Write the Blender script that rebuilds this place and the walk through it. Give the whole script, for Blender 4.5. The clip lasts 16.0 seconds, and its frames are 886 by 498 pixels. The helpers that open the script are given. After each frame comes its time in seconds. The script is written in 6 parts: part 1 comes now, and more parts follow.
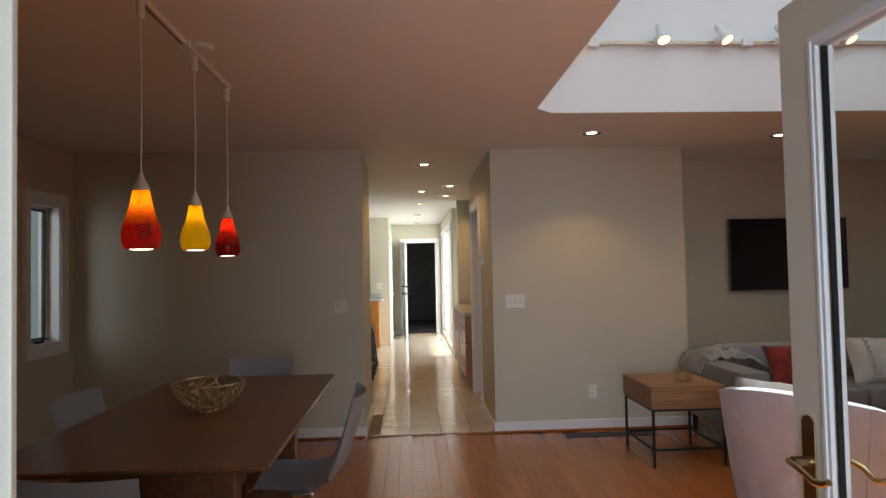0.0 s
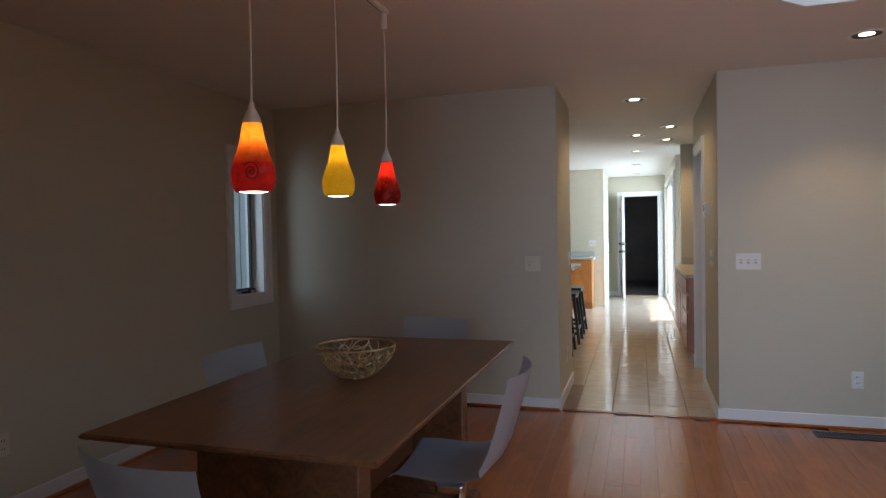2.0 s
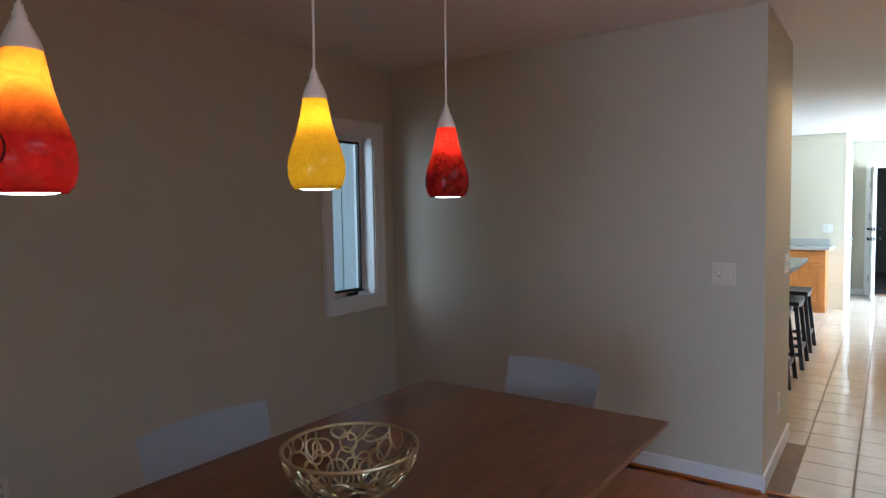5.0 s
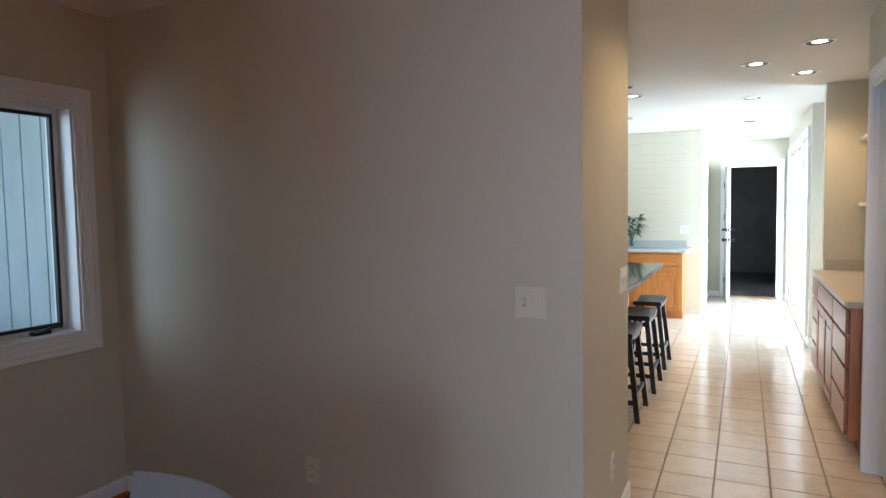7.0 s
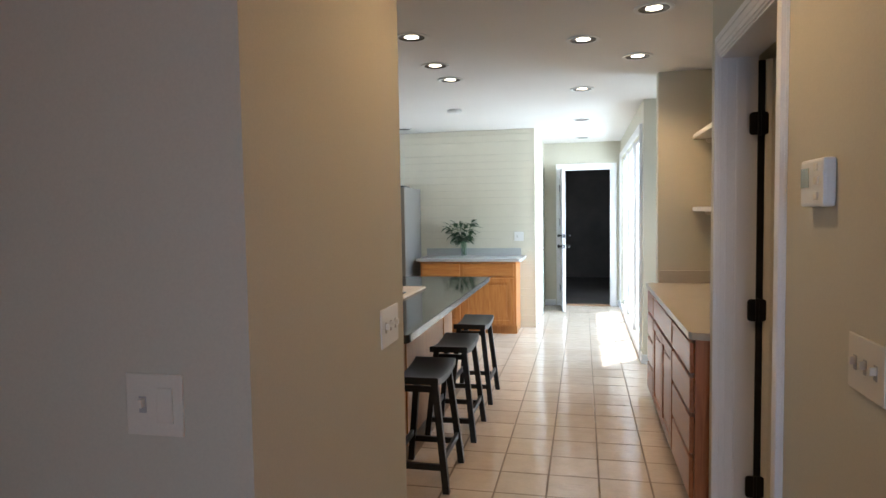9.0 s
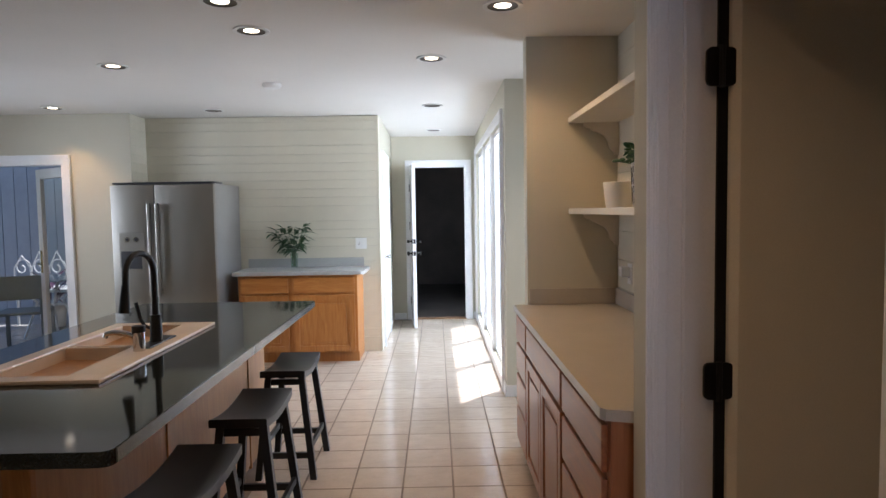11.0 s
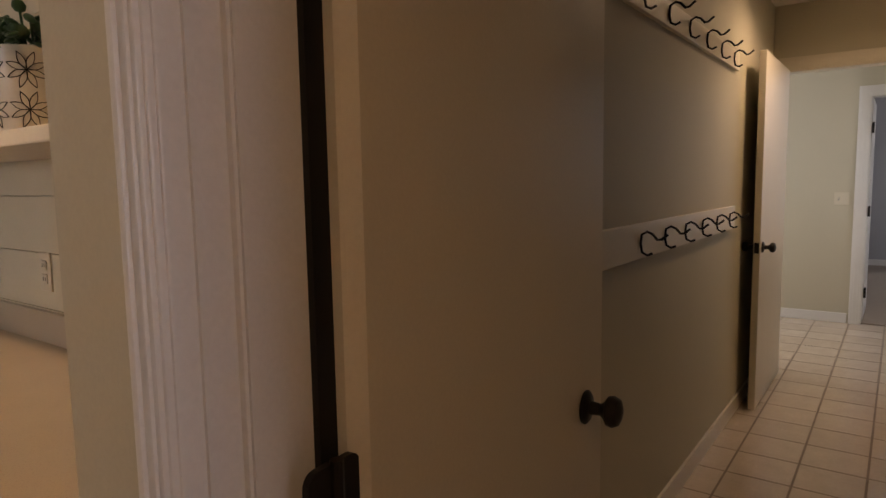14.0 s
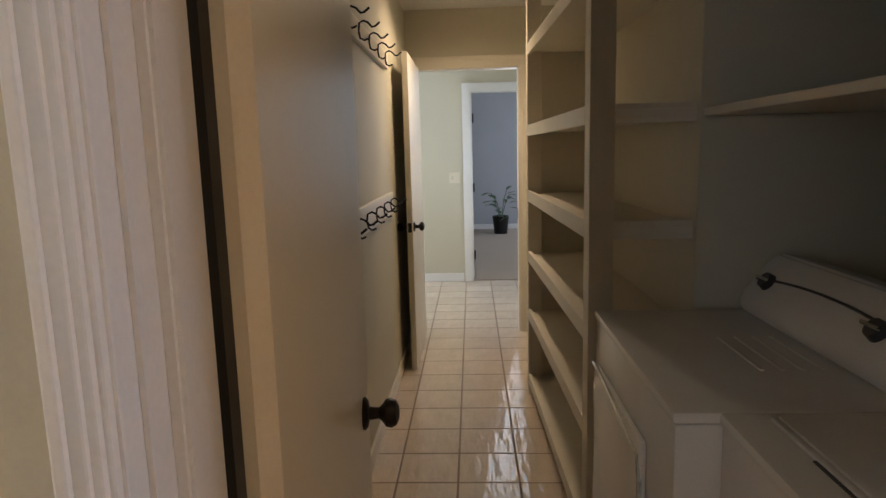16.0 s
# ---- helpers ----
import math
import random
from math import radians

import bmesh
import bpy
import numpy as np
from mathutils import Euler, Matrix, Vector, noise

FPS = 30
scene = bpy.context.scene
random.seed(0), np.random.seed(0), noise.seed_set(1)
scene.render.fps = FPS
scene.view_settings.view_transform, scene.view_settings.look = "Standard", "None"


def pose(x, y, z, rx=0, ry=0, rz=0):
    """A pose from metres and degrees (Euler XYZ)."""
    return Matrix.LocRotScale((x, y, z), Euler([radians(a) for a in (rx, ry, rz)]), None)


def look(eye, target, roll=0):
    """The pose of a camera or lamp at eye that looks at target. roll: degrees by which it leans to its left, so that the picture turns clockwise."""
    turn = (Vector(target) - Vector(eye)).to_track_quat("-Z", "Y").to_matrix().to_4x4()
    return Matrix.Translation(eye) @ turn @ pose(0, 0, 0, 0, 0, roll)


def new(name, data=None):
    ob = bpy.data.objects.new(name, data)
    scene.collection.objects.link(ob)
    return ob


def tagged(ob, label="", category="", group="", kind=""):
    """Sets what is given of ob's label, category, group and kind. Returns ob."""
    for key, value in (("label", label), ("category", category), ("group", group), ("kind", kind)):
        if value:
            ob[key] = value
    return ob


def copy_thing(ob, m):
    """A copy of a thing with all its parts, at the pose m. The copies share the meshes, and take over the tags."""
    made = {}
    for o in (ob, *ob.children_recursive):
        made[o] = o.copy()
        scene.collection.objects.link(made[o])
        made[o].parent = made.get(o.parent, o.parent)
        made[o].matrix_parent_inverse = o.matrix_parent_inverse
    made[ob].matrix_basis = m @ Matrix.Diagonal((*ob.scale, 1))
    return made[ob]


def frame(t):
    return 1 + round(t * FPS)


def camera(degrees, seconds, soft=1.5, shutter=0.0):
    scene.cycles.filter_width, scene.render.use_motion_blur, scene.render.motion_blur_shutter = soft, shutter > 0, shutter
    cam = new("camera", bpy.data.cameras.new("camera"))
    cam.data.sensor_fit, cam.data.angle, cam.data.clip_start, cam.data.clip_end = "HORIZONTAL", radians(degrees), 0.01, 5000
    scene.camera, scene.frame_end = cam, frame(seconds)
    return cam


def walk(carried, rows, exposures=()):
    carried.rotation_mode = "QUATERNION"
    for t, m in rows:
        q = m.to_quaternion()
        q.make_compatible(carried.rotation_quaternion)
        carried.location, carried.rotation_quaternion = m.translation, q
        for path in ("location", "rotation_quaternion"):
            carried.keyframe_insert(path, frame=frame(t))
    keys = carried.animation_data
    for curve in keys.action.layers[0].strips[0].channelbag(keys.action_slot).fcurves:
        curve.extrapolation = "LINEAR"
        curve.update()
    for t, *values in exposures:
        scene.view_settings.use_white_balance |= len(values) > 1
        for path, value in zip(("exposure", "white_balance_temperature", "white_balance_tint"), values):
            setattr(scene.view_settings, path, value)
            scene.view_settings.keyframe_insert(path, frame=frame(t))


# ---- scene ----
cam = camera(70.2, 16.0)
PATH = [
    (0, (0.317, 0.812, 1.39), (0.421, 2.808, 1.46), -1.2),
    (0.5, (0.407, 1.009, 1.385), (0.503, 3.006, 1.445), -1.2),
    (1, (0.479, 1.188, 1.377), (0.44, 3.187, 1.431), -1.4),
    (1.5, (0.487, 1.299, 1.355), (0.172, 3.274, 1.367), -1.2),
    (2, (0.489, 1.446, 1.351), (-0.103, 3.356, 1.302), -1.1),
    (2.5, (0.481, 1.638, 1.37), (-0.371, 3.446, 1.31), -1.2),
    (3, (0.456, 1.81, 1.414), (-0.564, 3.529, 1.351), -1.1),
    (5.5, (0.414, 3.064, 1.454), (-0.743, 4.691, 1.332), -1.0),
    (6, (0.425, 3.399, 1.454), (-0.656, 5.077, 1.333), -1.3),
    (6.5, (0.449, 3.694, 1.44), (-0.526, 5.436, 1.321), -1.1),
    (7, (0.416, 4.031, 1.45), (-0.444, 5.832, 1.326), -1.0),
    (7.5, (0.414, 4.34, 1.449), (-0.334, 6.191, 1.324), -1.2),
    (8, (0.449, 4.671, 1.477), (-0.185, 6.563, 1.349), -1.3),
    (8.5, (0.47, 4.95, 1.448), (-0.062, 6.874, 1.325), -1.1),
    (11, (0.487, 6.472, 1.449), (0.508, 8.469, 1.329), -0.9),
    (11.5, (0.534, 6.744, 1.418), (0.707, 8.733, 1.302), -0.9),
    (12, (0.578, 6.962, 1.398), (0.967, 8.92, 1.281), -1.0),
    (12.5, (0.59, 7.15, 1.387), (1.296, 9.016, 1.253), -0.9),
    (13, (0.631, 7.31, 1.371), (1.678, 9.007, 1.22), -1.2),
    (13.5, (0.69, 7.403, 1.352), (2.031, 8.877, 1.174), -1.7),
    (14, (0.757, 7.528, 1.338), (2.367, 8.697, 1.127), -1.0),
    (14.5, (0.77, 7.609, 1.346), (2.546, 8.494, 1.088), -1.0),
    (15, (0.736, 7.692, 1.37), (2.623, 8.284, 1.071), -1.1),
    (15.5, (0.707, 7.753, 1.385), (2.659, 8.063, 1.078), -1.2),
    (16, (0.678, 7.767, 1.417), (2.652, 7.864, 1.109), -1.5),
]
EXPOSURES = [(0, 0.58, 7000, 8), (1.5, 0.62, 6000, 5), (3, 0.82, 5700, 4), (5.5, 1.48, 5350, 2), (6.5, 1.66, 5400, 2), (7.5, 1.34, 5550, 3), (8.5, 1.03, 5650, 4), (11, 0.48, 5800, 13), (12.5, 0.0, 6200, 16), (13.5, 0.2, 7300, 22), (14.2, 0.74, 7200, 19), (15, 1.05, 6600, 14), (16, 1.3, 6100, 9)]
walk(cam, [(t, look(eye, target, roll)) for t, eye, target, roll in PATH], EXPOSURES)

# ---- world and large lights ----
SUN_AZ, SUN_EL = radians(46), radians(72)
world = bpy.data.worlds.new("sky")
scene.world = world
world.use_nodes = True
wn = world.node_tree
sky = wn.nodes.new("ShaderNodeTexSky")
sky.sky_type, sky.sun_disc = "NISHITA", False
sky.sun_elevation, sky.sun_rotation = SUN_EL, radians(90) - SUN_AZ
wn.links.new(sky.outputs[0], wn.nodes["Background"].inputs[0])
wn.nodes["Background"].inputs[1].default_value = 0.15


def lamp(name, kind, m, energy, colour=(1, 1, 1), **more):
    data = bpy.data.lights.new(name, kind)
    data.energy, data.color = energy, colour
    if kind == "AREA":
        data.shape, data.size, data.size_y = "RECTANGLE", more["size"], more["size_y"]
        data.spread = radians(more.get("spread", 180))
    if kind == "SPOT":
        data.spot_size, data.spot_blend, data.shadow_soft_size = more["angle"], more.get("blend", 0.6), 0.045
    if kind == "POINT":
        data.shadow_soft_size = more["radius"]
    if kind == "SUN":
        data.angle = more["angle"]
    ob = new(name, data)
    ob.matrix_world = m
    return ob


SUN_FROM = Vector((math.cos(SUN_EL) * math.cos(SUN_AZ), math.cos(SUN_EL) * math.sin(SUN_AZ), math.sin(SUN_EL)))
lamp("sun", "SUN", look(SUN_FROM * 30, (0, 0, 0)), 5.0, (1.0, 0.96, 0.91), angle=radians(0.6))
DAY = (0.85, 0.92, 1.0)
COOL = (0.60, 0.75, 1.0)
lamp("daylight_entrance", "AREA", look((0.10, -1.3, 1.15), (0.9, 5.0, 1.1)), 64, COOL, size=1.6, size_y=2.0)
lamp("daylight_dining_window", "AREA", look((-3.7, 4.55, 1.75), (-2.35, 6.0, 1.4)), 9, (0.80, 0.87, 1.0), size=1.0, size_y=1.6)
lamp("daylight_skylight", "AREA", look((3.2, 3.4, 3.72), (3.2, 3.41, 0)), 19, (0.80, 0.90, 1.0), size=3.6, size_y=2.6)
# Added fill inside the kitchen's windowless left wall, out of view.
lamp("daylight_kitchen", "AREA", look((-4.85, 11.2, 1.5), (-1.5, 12.2, 1.2)), 29, DAY, size=2.2, size_y=1.6, spread=100)
lamp("daylight_hall_windows", "AREA", look((1.75, 13.1, 1.5), (0, 13.1, 0.9)), 112, DAY, size=3.1, size_y=1.9)
# Brightens the recess through glazing that is assumed, not seen.
lamp("daylight_recess", "AREA", look((2.1, 10.95, 1.2), (1.1, 11.0, 1.2)), 16, DAY, size=0.9, size_y=1.9)
# Two hidden fills beside the back hall's solid side walls, brightening hall and laundry.
lamp("daylight_back_hall", "AREA", look((6.5, 9.55, 1.4), (6.5, 7.0, 1.2)), 10, DAY, size=1.6, size_y=1.6)
lamp("daylight_back_hall_end", "AREA", look((6.6, 7.12, 1.5), (6.0, 8.2, 1.2)), 8, DAY, size=1.4, size_y=1.6)
# Added bedroom fill, out of view; the wall behind it is solid.
lamp("daylight_bedroom", "AREA", look((9.8, 5.1, 1.5), (9.8, 8.0, 1.0)), 22, DAY, size=2.2, size_y=1.4)
WARM = (1.0, 0.62, 0.30)


# ---- mesh helpers ----
def box(bm, x0, x1, y0, y1, z0, z1, bev=0.0, m=None):
    mat = Matrix.Translation(((x0 + x1) / 2, (y0 + y1) / 2, (z0 + z1) / 2)) @ Matrix.Diagonal((x1 - x0, y1 - y0, z1 - z0, 1))
    g = bmesh.ops.create_cube(bm, size=1, matrix=(m @ mat) if m else mat)
    if bev:
        edges = {e for v in g["verts"] for e in v.link_edges}
        bmesh.ops.bevel(bm, geom=list(edges), offset=bev, segments=2, profile=0.6, affect="EDGES")
    return bm


def boxes(*rows, bev=0.0):
    bm = bmesh.new()
    for r in rows:
        box(bm, *r, bev=bev)
    return bm


def cyl(bm, r, p0, p1, seg=16, r2=None):
    a, b = Vector(p0), Vector(p1)
    rot = (b - a).to_track_quat("Z", "Y").to_matrix().to_4x4()
    bmesh.ops.create_cone(bm, cap_ends=True, segments=seg, radius1=r, radius2=r if r2 is None else r2,
                          depth=(b - a).length, matrix=Matrix.Translation((a + b) / 2) @ rot)
    return bm


def lathe(bm, profile, seg=28, centre=(0, 0), cap0=False, cap1=False):
    rings = []
    for r, z in profile:
        rings.append([bm.verts.new((centre[0] + r * math.cos(2 * math.pi * k / seg), centre[1] + r * math.sin(2 * math.pi * k / seg), z)) for k in range(seg)])
    for a, b in zip(rings, rings[1:]):
        for k in range(seg):
            bm.faces.new((a[k], a[(k + 1) % seg], b[(k + 1) % seg], b[k]))
    if cap0:
        bm.faces.new(rings[0][::-1])
    if cap1:
        bm.faces.new(rings[-1])
    return bm


def tube(bm, pts, r, seg=8, closed=False):
    pts = [Vector(p) for p in pts]
    n, rings, up = len(pts), [], None
    for k, p in enumerate(pts):
        if closed:
            d = pts[(k + 1) % n] - pts[k - 1]
        else:
            d = pts[min(k + 1, n - 1)] - pts[max(k - 1, 0)]
        d.normalize()
        if up is None:
            up = d.orthogonal()
        side = d.cross(up)
        if side.length < 1e-5:
            side = d.orthogonal()
        side.normalize()
        up = side.cross(d).normalized()
        rings.append([bm.verts.new(p + r * (math.cos(2 * math.pi * j / seg) * side + math.sin(2 * math.pi * j / seg) * up)) for j in range(seg)])
    for k in range(n if closed else n - 1):
        a, b = rings[k], rings[(k + 1) % n]
        for j in range(seg):
            bm.faces.new((a[j], a[(j + 1) % seg], b[(j + 1) % seg], b[j]))
    if not closed:
        bm.faces.new(rings[0])
        bm.faces.new(rings[-1][::-1])
    return bm


def prism(bm, outline, z0, z1, m=None):
    """An outline in x and y drawn up from z0 to z1."""
    m = m or Matrix()
    lo = [bm.verts.new(m @ Vector((x, y, z0))) for x, y in outline]
    hi = [bm.verts.new(m @ Vector((x, y, z1))) for x, y in outline]
    n = len(outline)
    bm.faces.new(lo[::-1])
    bm.faces.new(hi)
    for k in range(n):
        bm.faces.new((lo[k], lo[(k + 1) % n], hi[(k + 1) % n], hi[k]))
    return bm


def finish(bm, name, mat, smooth=False):
    bmesh.ops.recalc_face_normals(bm, faces=bm.faces)
    me = bpy.data.meshes.new(name)
    bm.to_mesh(me)
    bm.free()
    if mat:
        me.materials.append(mat)
    if smooth:
        for p in me.polygons:
            p.use_smooth = True
        me.set_sharp_from_angle(angle=radians(38))
    return me


def part(name, bm, mat, parent, label="", smooth=False):
    ob = new(name, finish(bm, name, mat, smooth))
    ob.parent = parent
    if label:
        tagged(ob, label)
    return ob


def thing(name, m, label, category, group=""):
    ob = new(name)
    ob.empty_display_size = 0.1
    ob.matrix_world = m
    return tagged(ob, label, category, group)


def solid(name, bm, mat, label, category, group="", smooth=False, m=None):
    ob = new(name, finish(bm, name, mat, smooth))
    if m:
        ob.matrix_world = m
    return tagged(ob, label, category, group)


def structure(name, bm, mat, label="", category="", smooth=False):
    ob = new(name, finish(bm, name, mat, smooth))
    return tagged(ob, label, category, kind="structure")


# ---- materials ----
def mat_base(name):
    m = bpy.data.materials.new(name)
    m.use_nodes = True
    nt = m.node_tree
    return m, nt, nt.nodes["Principled BSDF"]


def link(nt, a, b):
    nt.links.new(a, b)


def ramp(nt, fac, c0, c1, p0=0.3, p1=0.7):
    r = nt.nodes.new("ShaderNodeValToRGB")
    r.color_ramp.elements[0].position, r.color_ramp.elements[1].position = p0, p1
    r.color_ramp.elements[0].color, r.color_ramp.elements[1].color = (*c0, 1), (*c1, 1)
    link(nt, fac, r.inputs[0])
    return r.outputs[0]


def coords(nt, scale=(1, 1, 1), which="Object"):
    tc = nt.nodes.new("ShaderNodeTexCoord")
    mp = nt.nodes.new("ShaderNodeMapping")
    mp.inputs["Scale"].default_value = scale
    link(nt, tc.outputs[which], mp.inputs[0])
    return mp.outputs[0]


def noise_of(nt, vec, scale, detail=3.0, rough=0.55, dist=0.0):
    n = nt.nodes.new("ShaderNodeTexNoise")
    n.inputs["Scale"].default_value, n.inputs["Detail"].default_value = scale, detail
    n.inputs["Roughness"].default_value, n.inputs["Distortion"].default_value = rough, dist
    link(nt, vec, n.inputs["Vector"])
    return n.outputs[0]


def mixc(nt, fac, a, b, mode="MIX"):
    n = nt.nodes.new("ShaderNodeMix")
    n.data_type, n.blend_type = "RGBA", mode
    for sock, v in ((n.inputs[0], fac), (n.inputs[6], a), (n.inputs[7], b)):
        if isinstance(v, (int, float)):
            sock.default_value = v
        elif isinstance(v, tuple):
            sock.default_value = (*v, 1)
        else:
            link(nt, v, sock)
    return n.outputs[2]


def bump(nt, bsdf, height, strength=0.2, dist=0.01):
    b = nt.nodes.new("ShaderNodeBump")
    b.inputs["Strength"].default_value, b.inputs["Distance"].default_value = strength, dist
    link(nt, height, b.inputs["Height"])
    link(nt, b.outputs[0], bsdf.inputs["Normal"])


def scaled(c, k):
    return tuple(min(1.0, v * k) for v in c)


def m_plain(name, c, rough=0.5, metal=0.0, var=0.12, scale=6.0, fine=180.0, relief=0.05, coat=0.0):
    """Paint, plastic or metal with soft blotches and a fine grain."""
    m, nt, b = mat_base(name)
    v = coords(nt)
    big, small = noise_of(nt, v, scale, 4), noise_of(nt, v, fine, 2)
    col = ramp(nt, big, scaled(c, 1 - var), scaled(c, 1 + var * 0.6))
    link(nt, mixc(nt, 0.12, col, mixc(nt, 1.0, col, small, "MULTIPLY")), b.inputs["Base Color"])
    rr = nt.nodes.new("ShaderNodeMapRange")
    rr.inputs[3].default_value, rr.inputs[4].default_value = max(0.02, rough - 0.03), min(1, rough + 0.04)
    link(nt, big, rr.inputs[0])
    link(nt, rr.outputs[0], b.inputs["Roughness"])
    b.inputs["Metallic"].default_value = metal
    b.inputs["Coat Weight"].default_value = coat
    if relief:
        bump(nt, b, small, relief, 0.002)
    return m


def m_wood(name, dark, light, rough=0.35, along="x", grain=1.0, vary=0.0, coat=0.0, joined=False):
    """Wood with long grain along one axis; vary: how much one piece differs from the next."""
    m, nt, b = mat_base(name)
    s = {"x": (1.2, 14, 14), "y": (14, 1.2, 14), "z": (14, 14, 1.2)}[along]
    v = coords(nt, tuple(q * grain for q in s))
    if vary:
        info = nt.nodes.new("ShaderNodeNewGeometry" if joined else "ShaderNodeObjectInfo")
        rand = info.outputs["Random Per Island" if joined else "Random"]
        add = nt.nodes.new("ShaderNodeVectorMath")
        mul = nt.nodes.new("ShaderNodeVectorMath")
        mul.operation = "SCALE"
        mul.inputs[0].default_value = (7, 13, 5)
        link(nt, rand, mul.inputs["Scale"])
        link(nt, v, add.inputs[0])
        link(nt, mul.outputs[0], add.inputs[1])
        v = add.outputs[0]
    g = noise_of(nt, v, 2.2, 6, 0.62, 1.1)
    f = noise_of(nt, v, 11, 3, 0.6, 0.3)
    col = ramp(nt, g, dark, light, 0.32, 0.68)
    col = mixc(nt, 0.22, col, mixc(nt, 1.0, col, f, "MULTIPLY"))
    if vary:
        k = ramp(nt, rand, (1 - vary,) * 3, (1 + vary * 0.5,) * 3, 0, 1)
        col = mixc(nt, 1.0, col, k, "MULTIPLY")
    link(nt, col, b.inputs["Base Color"])
    rr = nt.nodes.new("ShaderNodeMapRange")
    rr.inputs[3].default_value, rr.inputs[4].default_value = rough - 0.05, rough + 0.1
    link(nt, g, rr.inputs[0])
    link(nt, rr.outputs[0], b.inputs["Roughness"])
    b.inputs["Coat Weight"].default_value = coat
    b.inputs["Coat Roughness"].default_value = 0.15
    bump(nt, b, f, 0.08, 0.002)
    return m


def m_fabric(name, c, weave=420.0, var=0.15, relief=0.5):
    m, nt, b = mat_base(name)
    v = coords(nt)
    big, small = noise_of(nt, v, 9, 4), noise_of(nt, v, weave, 2)
    col = ramp(nt, big, scaled(c, 1 - var), scaled(c, 1 + var * 0.5))
    link(nt, mixc(nt, 0.35, col, mixc(nt, 1.0, col, small, "MULTIPLY")), b.inputs["Base Color"])
    b.inputs["Roughness"].default_value = 0.9
    b.inputs["Sheen Weight"].default_value = 0.25
    bump(nt, b, small, relief, 0.002)
    return m


def m_stone(name, base, fleck, rough=0.2, scale=260.0, amount=(0.55, 0.7)):
    m, nt, b = mat_base(name)
    v = coords(nt)
    s, big = noise_of(nt, v, scale, 2), noise_of(nt, v, 5, 4)
    col = ramp(nt, s, base, fleck, *amount)
    link(nt, mixc(nt, 0.2, col, mixc(nt, 1.0, col, big, "MULTIPLY")), b.inputs["Base Color"])
    b.inputs["Roughness"].default_value = rough
    return m


def m_tile(name, c0, c1, rough=0.085, wave=0.5):
    """Glazed tile: each a little off the next in colour, with a slightly uneven glaze."""
    m, nt, b = mat_base(name)
    geo = nt.nodes.new("ShaderNodeNewGeometry")
    info = nt.nodes.new("ShaderNodeObjectInfo")
    add = nt.nodes.new("ShaderNodeMath")
    frac = nt.nodes.new("ShaderNodeMath")
    frac.operation = "FRACT"
    link(nt, geo.outputs["Random Per Island"], add.inputs[0])
    link(nt, info.outputs["Random"], add.inputs[1])
    link(nt, add.outputs[0], frac.inputs[0])
    v = nt.nodes.new("ShaderNodeMapping")
    link(nt, geo.outputs["Position"], v.inputs[0])
    big, fine = noise_of(nt, v.outputs[0], 9, 4), noise_of(nt, v.outputs[0], 60, 3)
    base = ramp(nt, frac.outputs[0], c0, c1, 0, 1)
    col = mixc(nt, 0.25, base, mixc(nt, 1.0, base, big, "MULTIPLY"))
    link(nt, mixc(nt, 0.12, col, mixc(nt, 1.0, col, fine, "MULTIPLY")), b.inputs["Base Color"])
    b.inputs["Roughness"].default_value = rough
    und = nt.nodes.new("ShaderNodeMapping")
    und.inputs["Scale"].default_value = (6, 17, 1)
    link(nt, geo.outputs["Position"], und.inputs[0])
    bump(nt, b, noise_of(nt, und.outputs[0], 1.0, 2), wave, 0.01)
    return m


def m_glass(name, tint=(0.96, 0.98, 0.98), rough=0.0):
    m, nt, b = mat_base(name)
    nt.nodes.remove(b)
    out = nt.nodes["Material Output"]
    tr = nt.nodes.new("ShaderNodeBsdfTransparent")
    tr.inputs[0].default_value = (*tint, 1)
    gl = nt.nodes.new("ShaderNodeBsdfGlossy")
    gl.inputs["Roughness"].default_value = rough
    lw = nt.nodes.new("ShaderNodeLayerWeight")
    lw.inputs[0].default_value = 0.5
    pw = nt.nodes.new("ShaderNodeMath")
    pw.operation = "POWER"
    pw.inputs[1].default_value = 5.0
    link(nt, lw.outputs["Facing"], pw.inputs[0])
    fr = nt.nodes.new("ShaderNodeMapRange")
    fr.inputs[3].default_value, fr.inputs[4].default_value = 0.025, 0.22
    link(nt, pw.outputs[0], fr.inputs[0])
    mx = nt.nodes.new("ShaderNodeMixShader")
    link(nt, fr.outputs[0], mx.inputs[0])
    link(nt, tr.outputs[0], mx.inputs[1])
    link(nt, gl.outputs[0], mx.inputs[2])
    link(nt, mx.outputs[0], out.inputs[0])
    return m


def m_glow(name, c, strength):
    m, nt, b = mat_base(name)
    b.inputs["Base Color"].default_value = (*c, 1)
    b.inputs["Emission Color"].default_value = (*c, 1)
    b.inputs["Emission Strength"].default_value = strength
    return m


